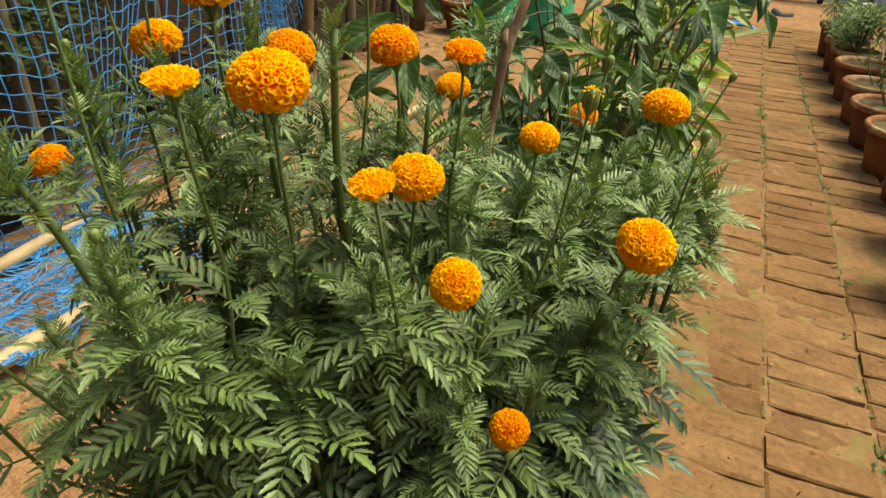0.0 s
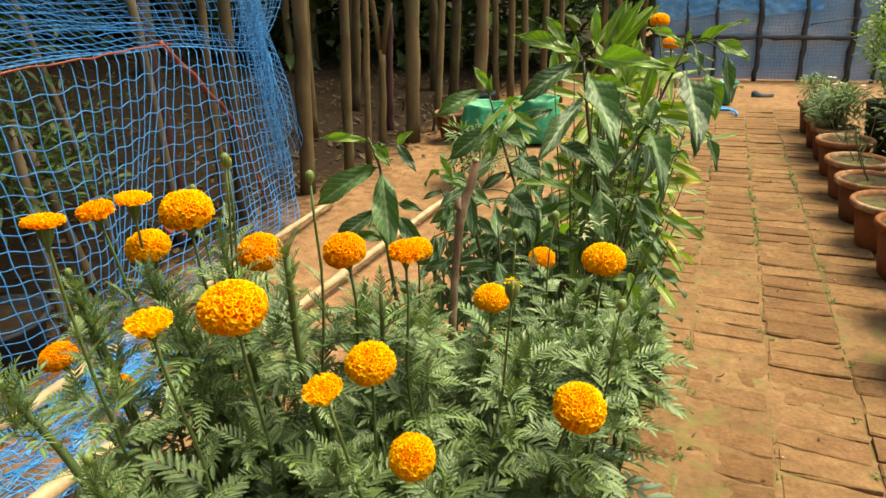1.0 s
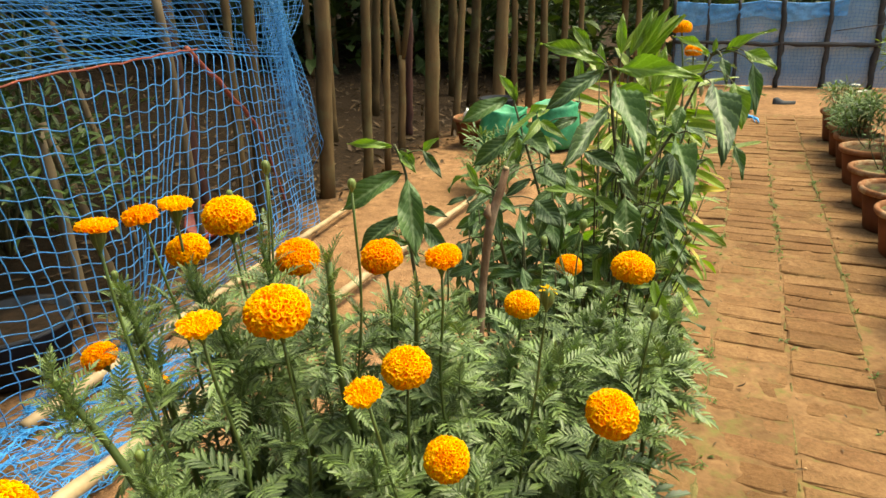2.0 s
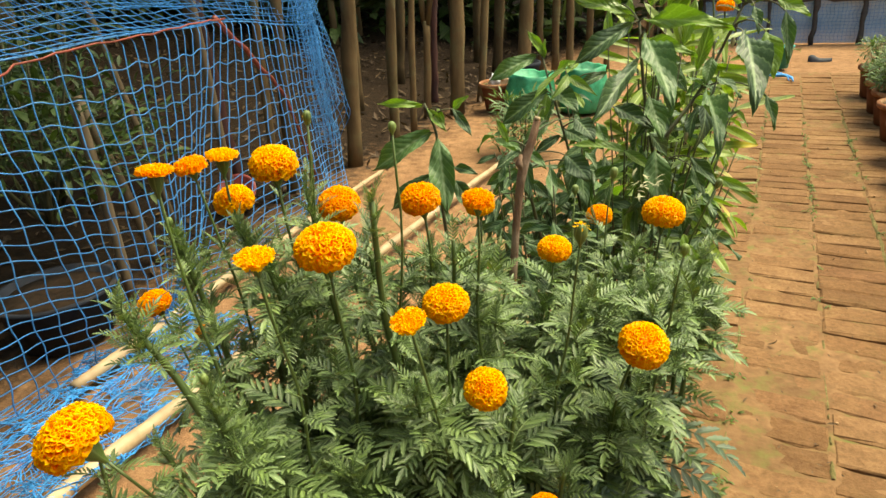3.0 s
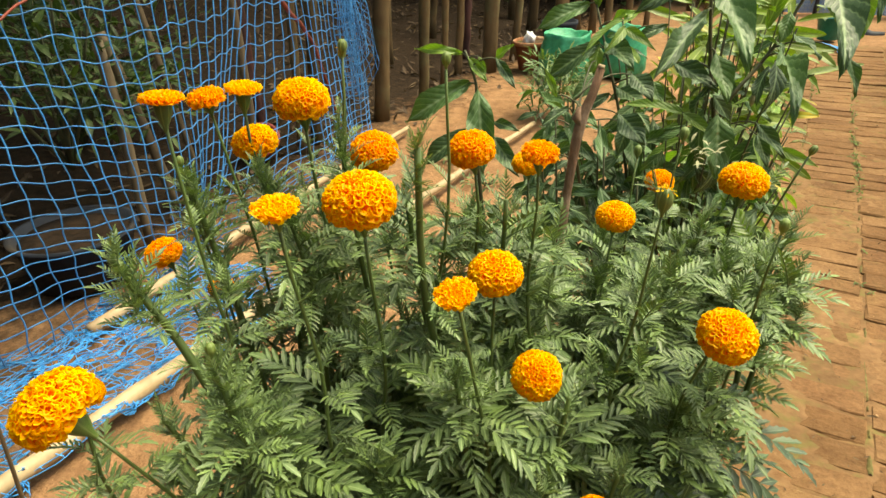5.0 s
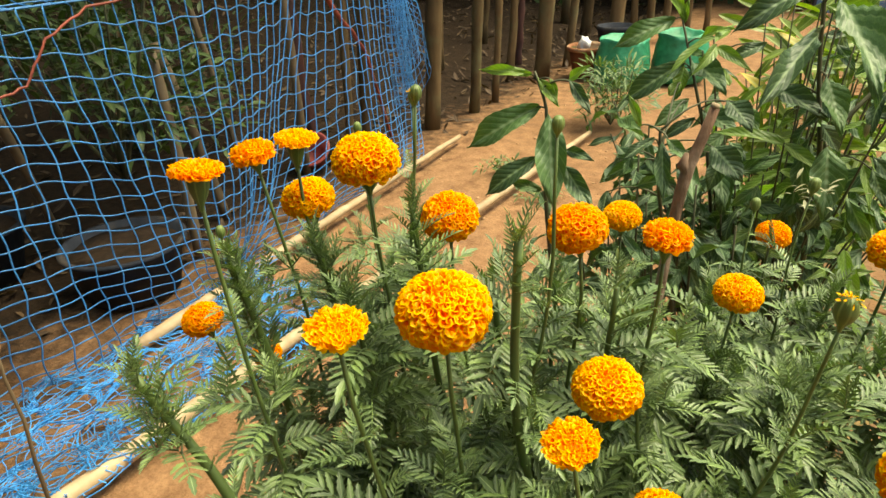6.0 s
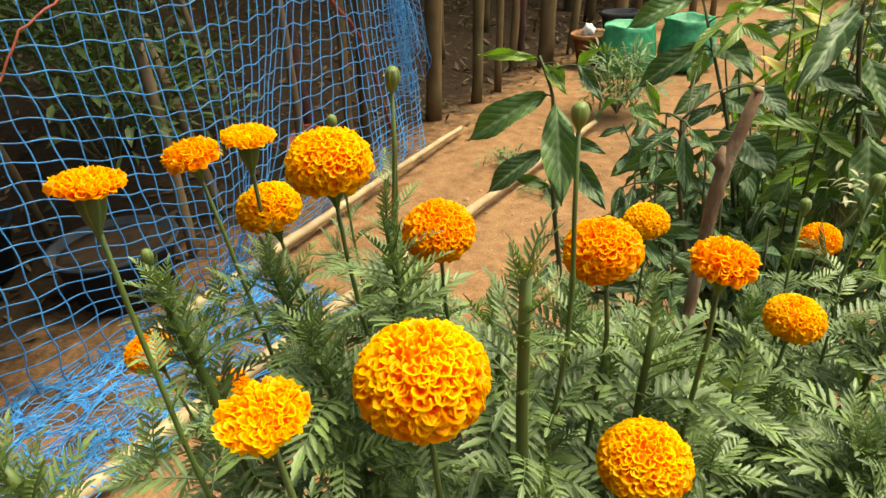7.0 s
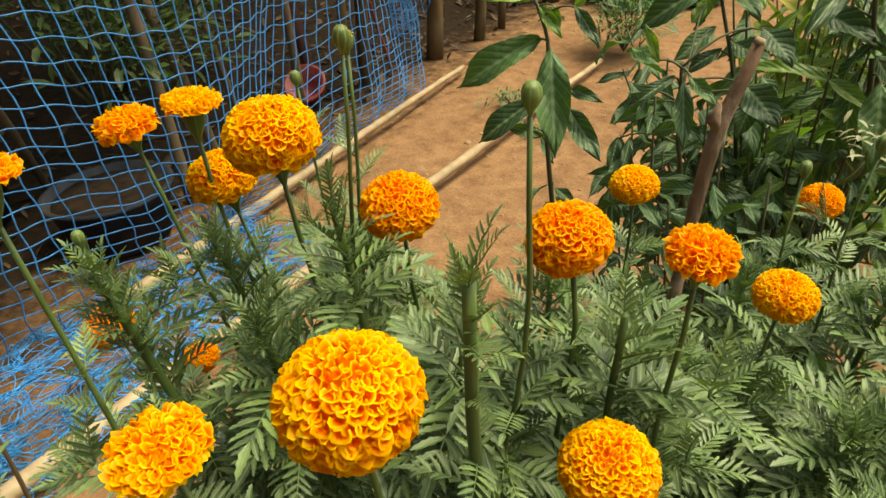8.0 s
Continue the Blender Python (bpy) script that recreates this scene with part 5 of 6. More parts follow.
# ---- bamboo rods lying on the earth ----
def rod(p0, p1, r, seed, label):
    q = random.Random(seed)
    t = thing("bamboo_rod", label, "bamboo pole")
    p0, p1 = Vector(p0), Vector(p1)
    n = 44
    pts = bend(p0, p1, n, (0.3, 0, 1), 0.012, q, 0.0015)
    b = Build()
    b.tube(pts, [r * (1.0 - 0.42 * i / n) * (1.13 if i % 6 == 3 else 1.0) for i in range(n + 1)], 12)
    part("culm", b, BAMBOO, t)


rod((-1.70, 1.15, 0.03), (-1.91, 3.50, 0.03), 0.022, 1, "long pale dry bamboo rod lying on the earth")
rod((-1.30, 0.25, 0.035), (-1.245, 3.9, 0.025), 0.025, 2, "long greyish bamboo rod lying on the earth")


# ---- blue garden net ----
def smooth(x):
    x = max(0.0, min(1.0, x))
    return x * x * (3 - 2 * x)


def crease(u):
    """Height at which the hanging side passes into the slack roof."""
    return 1.06 if u < 2.3 else 1.06 - 0.12 * (u - 2.3)


def net_point(u, v):
    """u runs north along the net, v from its foot over the crease onto the slack roof (0 foot, 1 crease, beyond: roof)."""
    v = max(0.0, v)
    low = 1 - min(1.0, v)
    beyond = max(0.0, u - 1.68)
    turn = -1.70 - 0.28 * beyond
    if u > 1.6:
        at_foot = 0.05 + 0.8 * smooth((u - 2.15) / 0.6)
        y = 1.6 + (u - 1.6) * (at_foot + (1 - at_foot) * (1 - low) ** 0.9)
    else:
        y = u + (1.57 - u) * 0.62 * math.exp(-((u - 1.5) / 0.36) ** 2) * low ** 1.3
    if v <= 1:
        h = crease(u)
        x = turn - 0.05 * low + 0.17 * beyond * low + 0.03 * math.sin(math.pi * v)
        z = 0.03 + (h - 0.03) * v - 0.17 * smooth((u - 0.85) / 0.75) * 4 * v * low
        x += 0.025 * math.sin(u * 21 + v * 3) * low ** 1.5 + 0.03 * noise.noise(Vector((u * 2.3, v * 2.1, 0)))
        z += 0.02 * noise.noise(Vector((u * 3.1, v * 2.7, 4)))
        y += 0.012 * noise.noise(Vector((u * 4.1, v * 5.0, 11)))
    else:
        w = v - 1
        h = crease(u)
        top = 1.12 + 0.34 * w
        k = smooth(w / 0.55)
        x = turn - w * 1.0 + 0.03 * noise.noise(Vector((u * 2.3, v * 2.1, 0)))
        z = h + (top - h) * k - 0.05 * math.sin(math.pi * min(1, w / 1.6)) + 0.03 * noise.noise(Vector((u * 1.5, w * 1.5, 7)))
        y = y + 0.75 * k * max(0, u - 2.2)
    return Vector((x, y, z))


def cords(b, point, us, vs, r, step_u, step_v, shear=0.0):
    def strand(pts):
        vv, ff = [], []
        for i, p in enumerate(pts):
            d = (pts[min(i + 1, len(pts) - 1)] - pts[max(i - 1, 0)])
            d = d.normalized() if d.length > 1e-9 else Vector((0, 0, 1))
            e1 = d.orthogonal().normalized()
            e2 = d.cross(e1)
            vv += [p + e1 * r, p - e1 * r * 0.5 + e2 * r * 0.87, p - e1 * r * 0.5 - e2 * r * 0.87]
            if i:
                a, c = (i - 1) * 3, i * 3
                ff += [(a, a + 1, c + 1, c), (a + 1, a + 2, c + 2, c + 1), (a + 2, a, c, c + 2)]
        b.add(vv, ff)

    for u in us:
        strand([point(u + 0.004 * math.sin(v * 40 + u * 30), v) for v in step_v])
    for v in vs:
        strand([point(u, v - shear * (u - 1.1) + 0.004 * math.sin(u * 45 + v * 20)) for u in step_u])


net = thing("garden_net", "sagging blue nylon garden net with square mesh, draped over stakes", "net")
nb = Build()
CELL = 0.053
U = [-0.6 + CELL * 1.12 * k for k in range(68)]
V = [k * CELL / 1.06 for k in range(20)] + [1.02 + CELL * k for k in range(0, 66)]
cords(nb, net_point, U, V, 0.0026, [-0.6 + 0.0235 * k for k in range(171)], [k * 0.026 for k in range(145)])
tagged(part("mesh", nb, NET_BLUE, net), kind="stuff")
lb2 = Build()
cords(lb2, lambda u, v: net_point(u, v) + Vector((0.02 * math.sin(u * 5), 0.03 * math.sin(v * 7), 0.05 + 0.03 * math.sin(u * 3 + v * 2))), [u + 0.03 for u in U], [v + 0.025 for v in V[22:]], 0.0017, [-0.6 + 0.047 * k for k in range(86)], [1.06 + k * 0.052 for k in range(52)])
tagged(part("roof_layer", lb2, NET_BLUE, net, "second slack layer of net over the roof"), kind="stuff")
rb = Build()
ridge = [Vector(p) for p in ((-1.685, 0.82, 0.76), (-1.685, 0.98, 0.86), (-1.685, 1.07, 0.88), (-1.685, 1.15, 0.98), (-1.69, 1.28, 1.04), (-1.69, 1.5, 1.06), (-1.71, 1.8, 1.065), (-1.80, 2.1, 1.07), (-1.87, 2.33, 1.065))]
fine = [ridge[i].lerp(ridge[i + 1], k / 5) + Vector((0, 0, 0.003 * math.sin(i * 5 + k * 2.1))) for i in range(len(ridge) - 1) for k in range(5)] + [ridge[-1]]
rb.tube(fine, 0.0034, 6)
part("ridge_cord", rb, NET_RED, net, "red edge cord")
bar = thing("slanting_pole", "faded red-brown pole slanting down behind the net", "pole")
bb = Build()
bb.tube(bend((-1.90, 2.30, 1.07), (-2.17, 3.0, 0.60), 8, (0, 0, 1), 0.012, random.Random(4), 0.004), [0.013 - 0.0004 * i for i in range(9)], 8)
bb.tube(bend((-2.17, 3.0, 0.60), (-2.28, 3.32, 0.0), 6, (0, 0, 1), 0.01), 0.009, 8)
part("pole_shaft", bb, NET_RED, bar)


def curtain_point(u, v):
    """Torn end of the net hanging in tight folds from the far pole."""
    x = -1.98 - 0.30 * u * v - 0.12 * u + 0.05 * math.sin(u * 24 + 2 * v)
    y = 3.0 + 0.45 * u + 0.03 * math.sin(u * 31)
    z = 0.36 + 1.25 * v - 0.30 * u * (1 - v) * math.sin(u * 7)
    return Vector((x + 0.02 * noise.noise(Vector((u * 8, v * 6, 2))), y, z + 0.03 * noise.noise(Vector((u * 9, v * 3, 5)))))


cb = Build()
cords(cb, curtain_point, [k / 34 for k in range(35)], [k / 32 for k in range(33)], 0.0017, [k / 60 for k in range(61)], [k / 44 for k in range(45)])
tagged(part("torn_end", cb, NET_BLUE, net), kind="stuff")


def heap_point(u, v):
    x = -1.80 + 0.55 * u
    y = 0.35 + 1.35 * v
    z = 0.02 + 0.035 * abs(noise.noise(Vector((u * 5, v * 9, 1)))) + 0.05 * max(0, noise.noise(Vector((u * 3, v * 4, 8))))
    return Vector((x + 0.08 * noise.noise(Vector((u * 11, v * 13, 3))) + 0.03 * noise.noise(Vector((u * 30, v * 30, 3))), y + 0.11 * noise.noise(Vector((u * 12, v * 14, 6))) + 0.03 * noise.noise(Vector((u * 33, v * 31, 9))), z))


hb = Build()
cords(hb, heap_point, [k / 44 for k in range(45)], [k / 90 for k in range(91)], 0.0016, [k / 60 for k in range(61)], [k / 120 for k in range(121)])
tagged(part("slack_foot", hb, NET_SLACK, net), kind="stuff")

# stakes and tubs behind the net
for k, (p0, p1, r) in enumerate((((-2.12, 1.73, 0), (-2.16, 1.75, 0.815), 0.021), ((-2.37, 2.66, 0), (-2.28, 2.55, 1.3), 0.021), ((-2.32, 2.05, 0), (-2.42, 1.95, 0.8), 0.022), ((-2.55, 2.4, 0), (-2.7, 2.3, 1.25), 0.015), ((-2.75, 1.5, 0), (-2.35, 1.25, 0.7), 0.016))):
    stt = thing("bamboo_stake", "old brown bamboo stake standing behind the net", "stake", "stakes behind the net")
    b = Build()
    b.tube(bend(p0, p1, 12, (1, 0, 0), 0.015), [r * (1.1 if i % 4 == 2 else 1.0) for i in range(13)], 10)
    part("culm", b, STAKE, stt)
dp = pole(-2.45, 2.85, 0.03, (-0.06, 0), 1.6, 160, POLE_RED, "wooden_post", "dark red-brown wooden post behind the net")


def tub(x, y, r, h, label):
    t = thing("planter_tub", label, "planter", "tubs behind the net")
    b = Build()
    b.lathe([(0.0, 0.0), (r * 0.78, 0.0), (r * 0.98, h * 0.93), (r * 1.06, h * 0.94), (r * 1.06, h), (r * 0.97, h), (r * 0.93, h * 0.88), (0.0, h * 0.86)], 36, (x, y, 0))
    part("tub_body", b, BLACK, t)
    s = Build()
    s.lathe([(0.0, h * 0.86), (r * 0.5, h * 0.9), (r * 0.92, h * 0.88), (r * 0.9, h * 0.84)], 24, (x, y, 0), 0.03, wr, close=False)
    part("soil", s, DARK_SOIL, t)
    return t


# tub soil, darker than the soil in the clay pots
DARK_SOIL = plain("dark_soil", (0.016, 0.01, 0.006), (0.045, 0.028, 0.017), 28, 0.95, 0.008)
tub(-2.10, 1.42, 0.21, 0.20, "wide black plastic tub filled with soil, behind the net")
tub(-2.75, 1.15, 0.22, 0.22, "wide black plastic tub filled with soil, behind the net")
small_bush("citrus_bush", "leafy dark green bush growing behind the net", (-2.55, 1.75, 0.25), (0.55, 0.55, 0.5), 1000, HEDGE, (0.085, 0.032), 9, seed=21, thick=0.008)
small_bush("citrus_bush", "leafy dark green bush growing behind the net", (-3.3, 2.3, 0.1), (0.75, 0.75, 0.65), 1100, HEDGE, (0.09, 0.035), 9, seed=22, thick=0.01)
pk = thing("plastic_basket", "faded red plastic basket lying on the earth behind the net", "basket")
b = Build()
b.lathe([(0.0, 0.0), (0.10, 0.0), (0.135, 0.12), (0.15, 0.125), (0.15, 0.14), (0.13, 0.14), (0.095, 0.02), (0.0, 0.018)], 24, (0, 0, 0))
ob = part("basket_body", b, PINK, pk)
pk.matrix_world = pose(-2.42, 2.78, 0.04, 35, 20, 0) @ Matrix.Scale(0.75, 4)


# ---- pots and bags by the poles ----
def clay_pot(at, r, h, seed, label, group="", rim=TERRA_RIM, soil=True):
    q = random.Random(seed)
    t = thing("clay_pot", label, "flower pot", group)
    x, y, z = at
    b = Build()
    b.lathe([(0.0, 0.0), (r * 0.66, 0.0), (r * 0.7, 0.01), (r * 0.9, h * 0.86), (r * 0.86, h * 0.88), (0.0, h * 0.80)], 36, (x, y, z), 0.008, q)
    part("pot_body", b, TERRA, t)
    c = Build()
    prof = [(r * 0.90, h * 0.84), (r * 0.98, h * 0.85), (r * 1.03, h * 0.90), (r * 1.03, h * 0.97), (r * 0.98, h), (r * 0.90, h * 0.985), (r * 0.86, h * 0.92), (r * 0.84, h * 0.80)]
    c.lathe(prof, 44, (x, y, z), 0.010, q, close=False)
    part("rim", c, rim, t, "weathered paler rim")
    if soil:
        s = Build()
        s.lathe([(0.0, h * 0.92), (r * 0.35, h * 0.93), (r * 0.7, h * 0.905), (r * 0.86, h * 0.90)], 24, (x, y, z), 0.05, q, close=False)
        part("soil", s, POT_SOIL, t)
    return t


clay_pot((-1.86, 5.45, 0), 0.17, 0.24, 50, "brown clay pot holding crumpled white plastic")
wb = Build()
vs, fs = [], []
for i in range(9):
    for j in range(14):
        th, a = i / 8 * math.pi, j / 14 * 2 * math.pi
        d = Vector((math.sin(th) * math.cos(a), math.sin(th) * math.sin(a), math.cos(th)))
        k = 1 + 0.7 * noise.noise(d * 2.3) + 0.4 * noise.noise(d * 6)
        vs.append(Vector((-1.89, 5.43, 0.245)) + Vector((d.x * 0.05, d.y * 0.045, d.z * 0.055)) * k)
for i in range(8):
    for j in range(14):
        fs.append((i * 14 + j, i * 14 + (j + 1) % 14, (i + 1) * 14 + (j + 1) % 14, (i + 1) * 14 + j))
wb.add(vs, fs)
tagged(part("plastic_scrap", wb, WHITE), "crumpled white plastic lying in a clay pot", "plastic bag")
kb = Build()
kb.lathe([(0.0, 0.0), (0.11, 0.0), (0.15, 0.30), (0.16, 0.31), (0.16, 0.34), (0.14, 0.34), (0.12, 0.2), (0.0, 0.19)], 28, (-1.78, 5.85, 0))
bp = thing("plastic_pot", "black plastic nursery pot standing behind a clay pot", "flower pot")
part("pot_body", kb, BLACK, bp)


def sack(x, y, r, h, seed, label):
    q = random.Random(seed)
    t = thing("grow_bag_green", label, "grow bag", "green grow bags")
    b = Build()
    vs, fs = [], []
    prof = [(0.0, 0.0), (0.85, 0.0), (1.0, 0.12), (1.03, 0.4), (0.97, 0.7), (0.9, 0.9), (0.93, 1.0), (0.86, 0.98), (0.8, 0.86), (0.0, 0.84)]
    for i, (pr, pz) in enumerate(prof):
        for j in range(30):
            a = 2 * math.pi * j / 30
            k = 1 + 0.09 * noise.noise(Vector((math.cos(a) * 1.8, math.sin(a) * 1.8, pz * 3 + seed))) + 0.03 * math.sin(7 * a + 5 * pz + seed)
            vs.append((x + r * pr * k * math.cos(a), y + r * pr * k * math.sin(a), h * pz + ((0.010 * math.sin(3 * a + seed) + 0.012 * noise.noise(Vector((math.cos(a) * 4, math.sin(a) * 4, seed)))) if pz > 0.8 else 0)))
    for i in range(len(prof) - 1):
        for j in range(30):
            fs.append((i * 30 + j, i * 30 + (j + 1) % 30, (i + 1) * 30 + (j + 1) % 30, (i + 1) * 30 + j))
    b.add(vs, fs)
    part("bag", b, GREEN_BAG, t)


sack(-1.53, 5.30, 0.20, 0.34, 1, "crumpled green woven grow bag standing on earth")
sack(-1.16, 5.55, 0.20, 0.36, 2, "crumpled green woven grow bag standing on earth")


# ---- row of clay pots along the path, with their plants ----
prng = random.Random(404)
ROW = ((2.45, 0.150, 0.27, 0.0), (2.86, 0.155, 0.27, 0.03), (3.31, 0.165, 0.27, 0.06), (3.68, 0.185, 0.25, 0.02), (4.07, 0.180, 0.25, 0.0), (4.50, 0.175, 0.25, 0.0), (5.00, 0.180, 0.26, 0.0),
       (5.43, 0.165, 0.25, 0.01), (5.80, 0.155, 0.25, 0.0), (6.36, 0.150, 0.27, 0.0))
for k, (y, r, h, dx) in enumerate(ROW):
    clay_pot((0.865 + r * 0.93 + dx, y, 0.0), r * 0.93, h * 0.94, 300 + k, "reddish terracotta pot with a chipped pale rim beside the brick path", "pots along the path", TERRA if k < 3 else TERRA_RIM)


def sprig(at, tall, seed, leaves_n, mat=GREY_LEAF, leaf=(0.03, 0.012), label="thin twiggy seedling with few leaves in a clay pot"):
    r = random.Random(seed)
    t = thing("potted_seedling", label, "plant", "plants in the pot row")
    f = Build()
    base = Vector(at)
    for k in range(3):
        a = r.uniform(0, 6)
        tip = base + Vector((0.12 * math.cos(a), 0.12 * math.sin(a), tall * r.uniform(0.6, 1.1)))
        pts = bend(base, tip, 6, (math.cos(a), math.sin(a), 0), 0.02, r, 0.006)
        s = Build()
        s.tube(pts, [0.0035 - 0.0004 * i for i in range(7)], 5)
        part("stem", s, TWIG, t)
        for q in range(leaves_n):
            p = pts[2 + r.randrange(5)]
            leaf_cloud(f, p, (0.03, 0.03, 0.03), 2, leaf[0], leaf[1], r)
    tagged(part("crown", f, mat, t), kind="stuff")


for k, (y, r, h, dx) in enumerate(ROW):
    c = (0.865 + r * 0.93 + dx, y, h * 0.78)
    if k in (3, 4, 5):
        sprig(c, 0.34, 500 + k, 5)
    elif k in (0, 1, 2, 6):
        sprig(c, 0.22, 500 + k, 3)
small_bush("potted_herb", "bushy grey-green herb with white flowers in a clay pot", (1.03, 5.43, 0.2), (0.22, 0.2, 0.17), 900, GREY_LEAF, (0.05, 0.016), 8, "plants in the pot row", seed=31)
small_bush("potted_herb", "bushy grey-green herb with white flowers in a clay pot", (1.04, 5.82, 0.2), (0.22, 0.2, 0.16), 800, GREY_LEAF, (0.05, 0.016), 8, "plants in the pot row", seed=32)
small_bush("potted_herb", "feathery tall green herb in a clay pot", (1.0, 6.36, 0.2), (0.18, 0.18, 0.15), 600, GREY_LEAF, (0.06, 0.013), 8, "plants in the pot row", seed=33)
fl = Build()
for k in range(16):
    c = Vector((1.12, 5.6, 0.44)) + Vector((prng.uniform(-0.15, 0.25), prng.uniform(-0.35, 0.35), prng.uniform(-0.12, 0.12)))
    for q in range(5):
        a = q * 1.257
        bl = blade(0.022, 0.016, 0.2, 0.2, 3, 1, 3.0, 0.5)
        fl.add(placed(bl[0], Matrix.Translation(c) @ frame_of((math.cos(a), math.sin(a) - 0.3, 0.3))), bl[1], bl[2])
tagged(part("white_flowers", fl, WHITE_PETAL), "small white flowers on the potted herbs", "flowers", kind="stuff")
for k, (x, y, r, h) in enumerate(((1.46, 4.2, 0.16, 0.28), (1.43, 4.9, 0.16, 0.28), (1.45, 5.6, 0.16, 0.28), (1.50, 6.3, 0.16, 0.28))):
    t = thing("nursery_pot", "black plastic nursery pot in the second row", "flower pot", "second row of pots")
    b = Build()
    b.lathe([(0.0, 0.0), (r * 0.8, 0.0), (r, h * 0.95), (r * 1.06, h * 0.96), (r * 1.06, h), (r * 0.95, h), (r * 0.9, h * 0.9), (0.0, h * 0.88)], 28, (x, y, 0))
    part("pot_body", b, BLACK, t)
    small_bush("garden_shrub", "leafy light green garden shrub in a black nursery pot", (x, y, 0.26), (0.36, 0.34, (0.40, 0.42, 0.46, 0.5)[k]), 1500, GARDEN_LEAF, (0.06, 0.028), 9, "shrubs in the second row", seed=41 + k, thick=0.006)
small_bush("garden_shrub", "leafy light green garden shrub beside the fence", (2.1, 7.4, 0.0), (0.5, 0.5, 0.7), 700, GARDEN_LEAF, (0.07, 0.032), 9, "shrubs in the second row", seed=47, thick=0.008)

# ---- fence of blue netting at the path's end ----
POST_DARK = plain("dark_bamboo_post", (0.018, 0.02, 0.024), (0.05, 0.046, 0.045), 20, 0.7, 0.002)
fence = thing("net_fence", "low blue netting fence on dark bamboo posts closing the path", "fence")
FY = 9.55
fq = random.Random(66)
for x, r in ((-0.62, 0.02), (-0.22, 0.018), (0.14, 0.022), (0.64, 0.03), (1.14, 0.03), (1.66, 0.034), (1.93, 0.02), (2.45, 0.028)):
    b = Build()
    b.tube(bend((x, FY, -0.02), (x - 0.03, FY + 0.02, 1.06), 12, (1, 0, 0), 0.012, fq, 0.01), [r * fq.uniform(0.8, 1.2) for _ in range(13)], 8, wob=0.12, rng=fq)
    part("post", b, POST_DARK, fence)
b = Build()
b.tube(bend((-0.62, FY - 0.01, 0.54), (1.68, FY - 0.01, 0.50), 24, (0, 0, 1), -0.01, fq, 0.01), [0.024 * fq.uniform(0.8, 1.2) for _ in range(25)], 8, wob=0.12, rng=fq)
part("rail", b, POST_DARK, fence)
b = Build()
b.tube(bend((1.18, FY - 0.06, 0.66), (2.5, FY - 0.06, 0.82), 10, (0, 0, 1), 0.01), 0.006, 6)
part("wire", b, POST_DARK, fence, "thin dark wire")


def netting_material(name, c1, c2, thin=0.72, dense=0.95):
    """Fine woven blue netting: lets some light through."""
    m, nt, b = material(name, 0.6)
    n = noise_tex(nt, 3.0, 4, 0.6)
    nt.links.new(ramp(nt, n.outputs["Fac"], [(0.3, c1), (0.7, c2)]), b.inputs["Base Color"])
    t = nt.nodes.new("ShaderNodeBsdfTransparent")
    s = nt.nodes.new("ShaderNodeMixShader")
    w = noise_tex(nt, 26.0, 6, 0.75)
    f = nt.nodes.new("ShaderNodeMapRange")
    nt.links.new(w.outputs["Fac"], f.inputs["Value"])
    f.inputs["From Min"].default_value, f.inputs["From Max"].default_value = 0.3, 0.7
    f.inputs["To Min"].default_value, f.inputs["To Max"].default_value = thin, dense
    nt.links.new(f.outputs["Result"], s.inputs["Fac"])
    nt.links.new(t.outputs["BSDF"], s.inputs[1])
    nt.links.new(b.outputs["BSDF"], s.inputs[2])
    nt.links.new(s.outputs["Shader"], nt.nodes["Material Output"].inputs["Surface"])
    return m


NETTING = netting_material("fine_blue_netting", (0.20, 0.36, 0.54), (0.36, 0.49, 0.62), 0.8, 0.97)
NETTING_BRIGHT = netting_material("folded_blue_netting", (0.05, 0.30, 0.70), (0.16, 0.46, 0.82), 0.35, 0.75)


def fence_point(u, v, off=0.0):
    x = -0.64 + 3.12 * u
    sag = 0.05 * abs(math.sin(u * 3.4 / 0.55 * math.pi * 0.5))
    y = FY + 0.06 - off + 0.02 * noise.noise(Vector((u * 14, v * 5, off)))
    top = 1.02 - sag + 0.04 * noise.noise(Vector((u * 5, 0, 3)))
    return Vector((x, y, top * v))


def fold_point(u, v):
    """The doubled upper band, sagging lower towards its west end."""
    p = fence_point(u * 0.62, 1.0, 0.05)
    deep = 0.16 + 0.16 * math.exp(-(u / 0.16) ** 2) + 0.05 * math.sin(u * 7) ** 2
    return Vector((p.x, p.y + 0.03 * noise.noise(Vector((u * 20, v * 3, 8))), p.z - deep * (1 - v)))


for nm, point, mat, lab in (("netting", fence_point, NETTING, ""), ("netting_fold", fold_point, NETTING_BRIGHT, "doubled brighter band of netting")):
    b = Build()
    nu, nv = 60, 12
    vs = [point(i / nu, j / nv) for j in range(nv + 1) for i in range(nu + 1)]
    fs = [(j * (nu + 1) + i, j * (nu + 1) + i + 1, (j + 1) * (nu + 1) + i + 1, (j + 1) * (nu + 1) + i) for j in range(nv) for i in range(nu)]
    b.add(vs, fs)
    part(nm, b, mat, fence, lab)
b = Build()
cords(b, lambda u, v: fence_point(u, v, 0.02), [k / 76 for k in range(77)], [k / 24 for k in range(25)], 0.0022, [k / 60 for k in range(61)], [k / 12 for k in range(13)])
part("mesh", b, NET_BLUE, fence)
b = Build()
b.tube([fence_point(k / 40, 1.0, 0.02) for k in range(41)], 0.011, 6, wob=0.25, rng=prng)
part("rolled_top", b, NET_BLUE, fence, "rolled bright blue top edge")

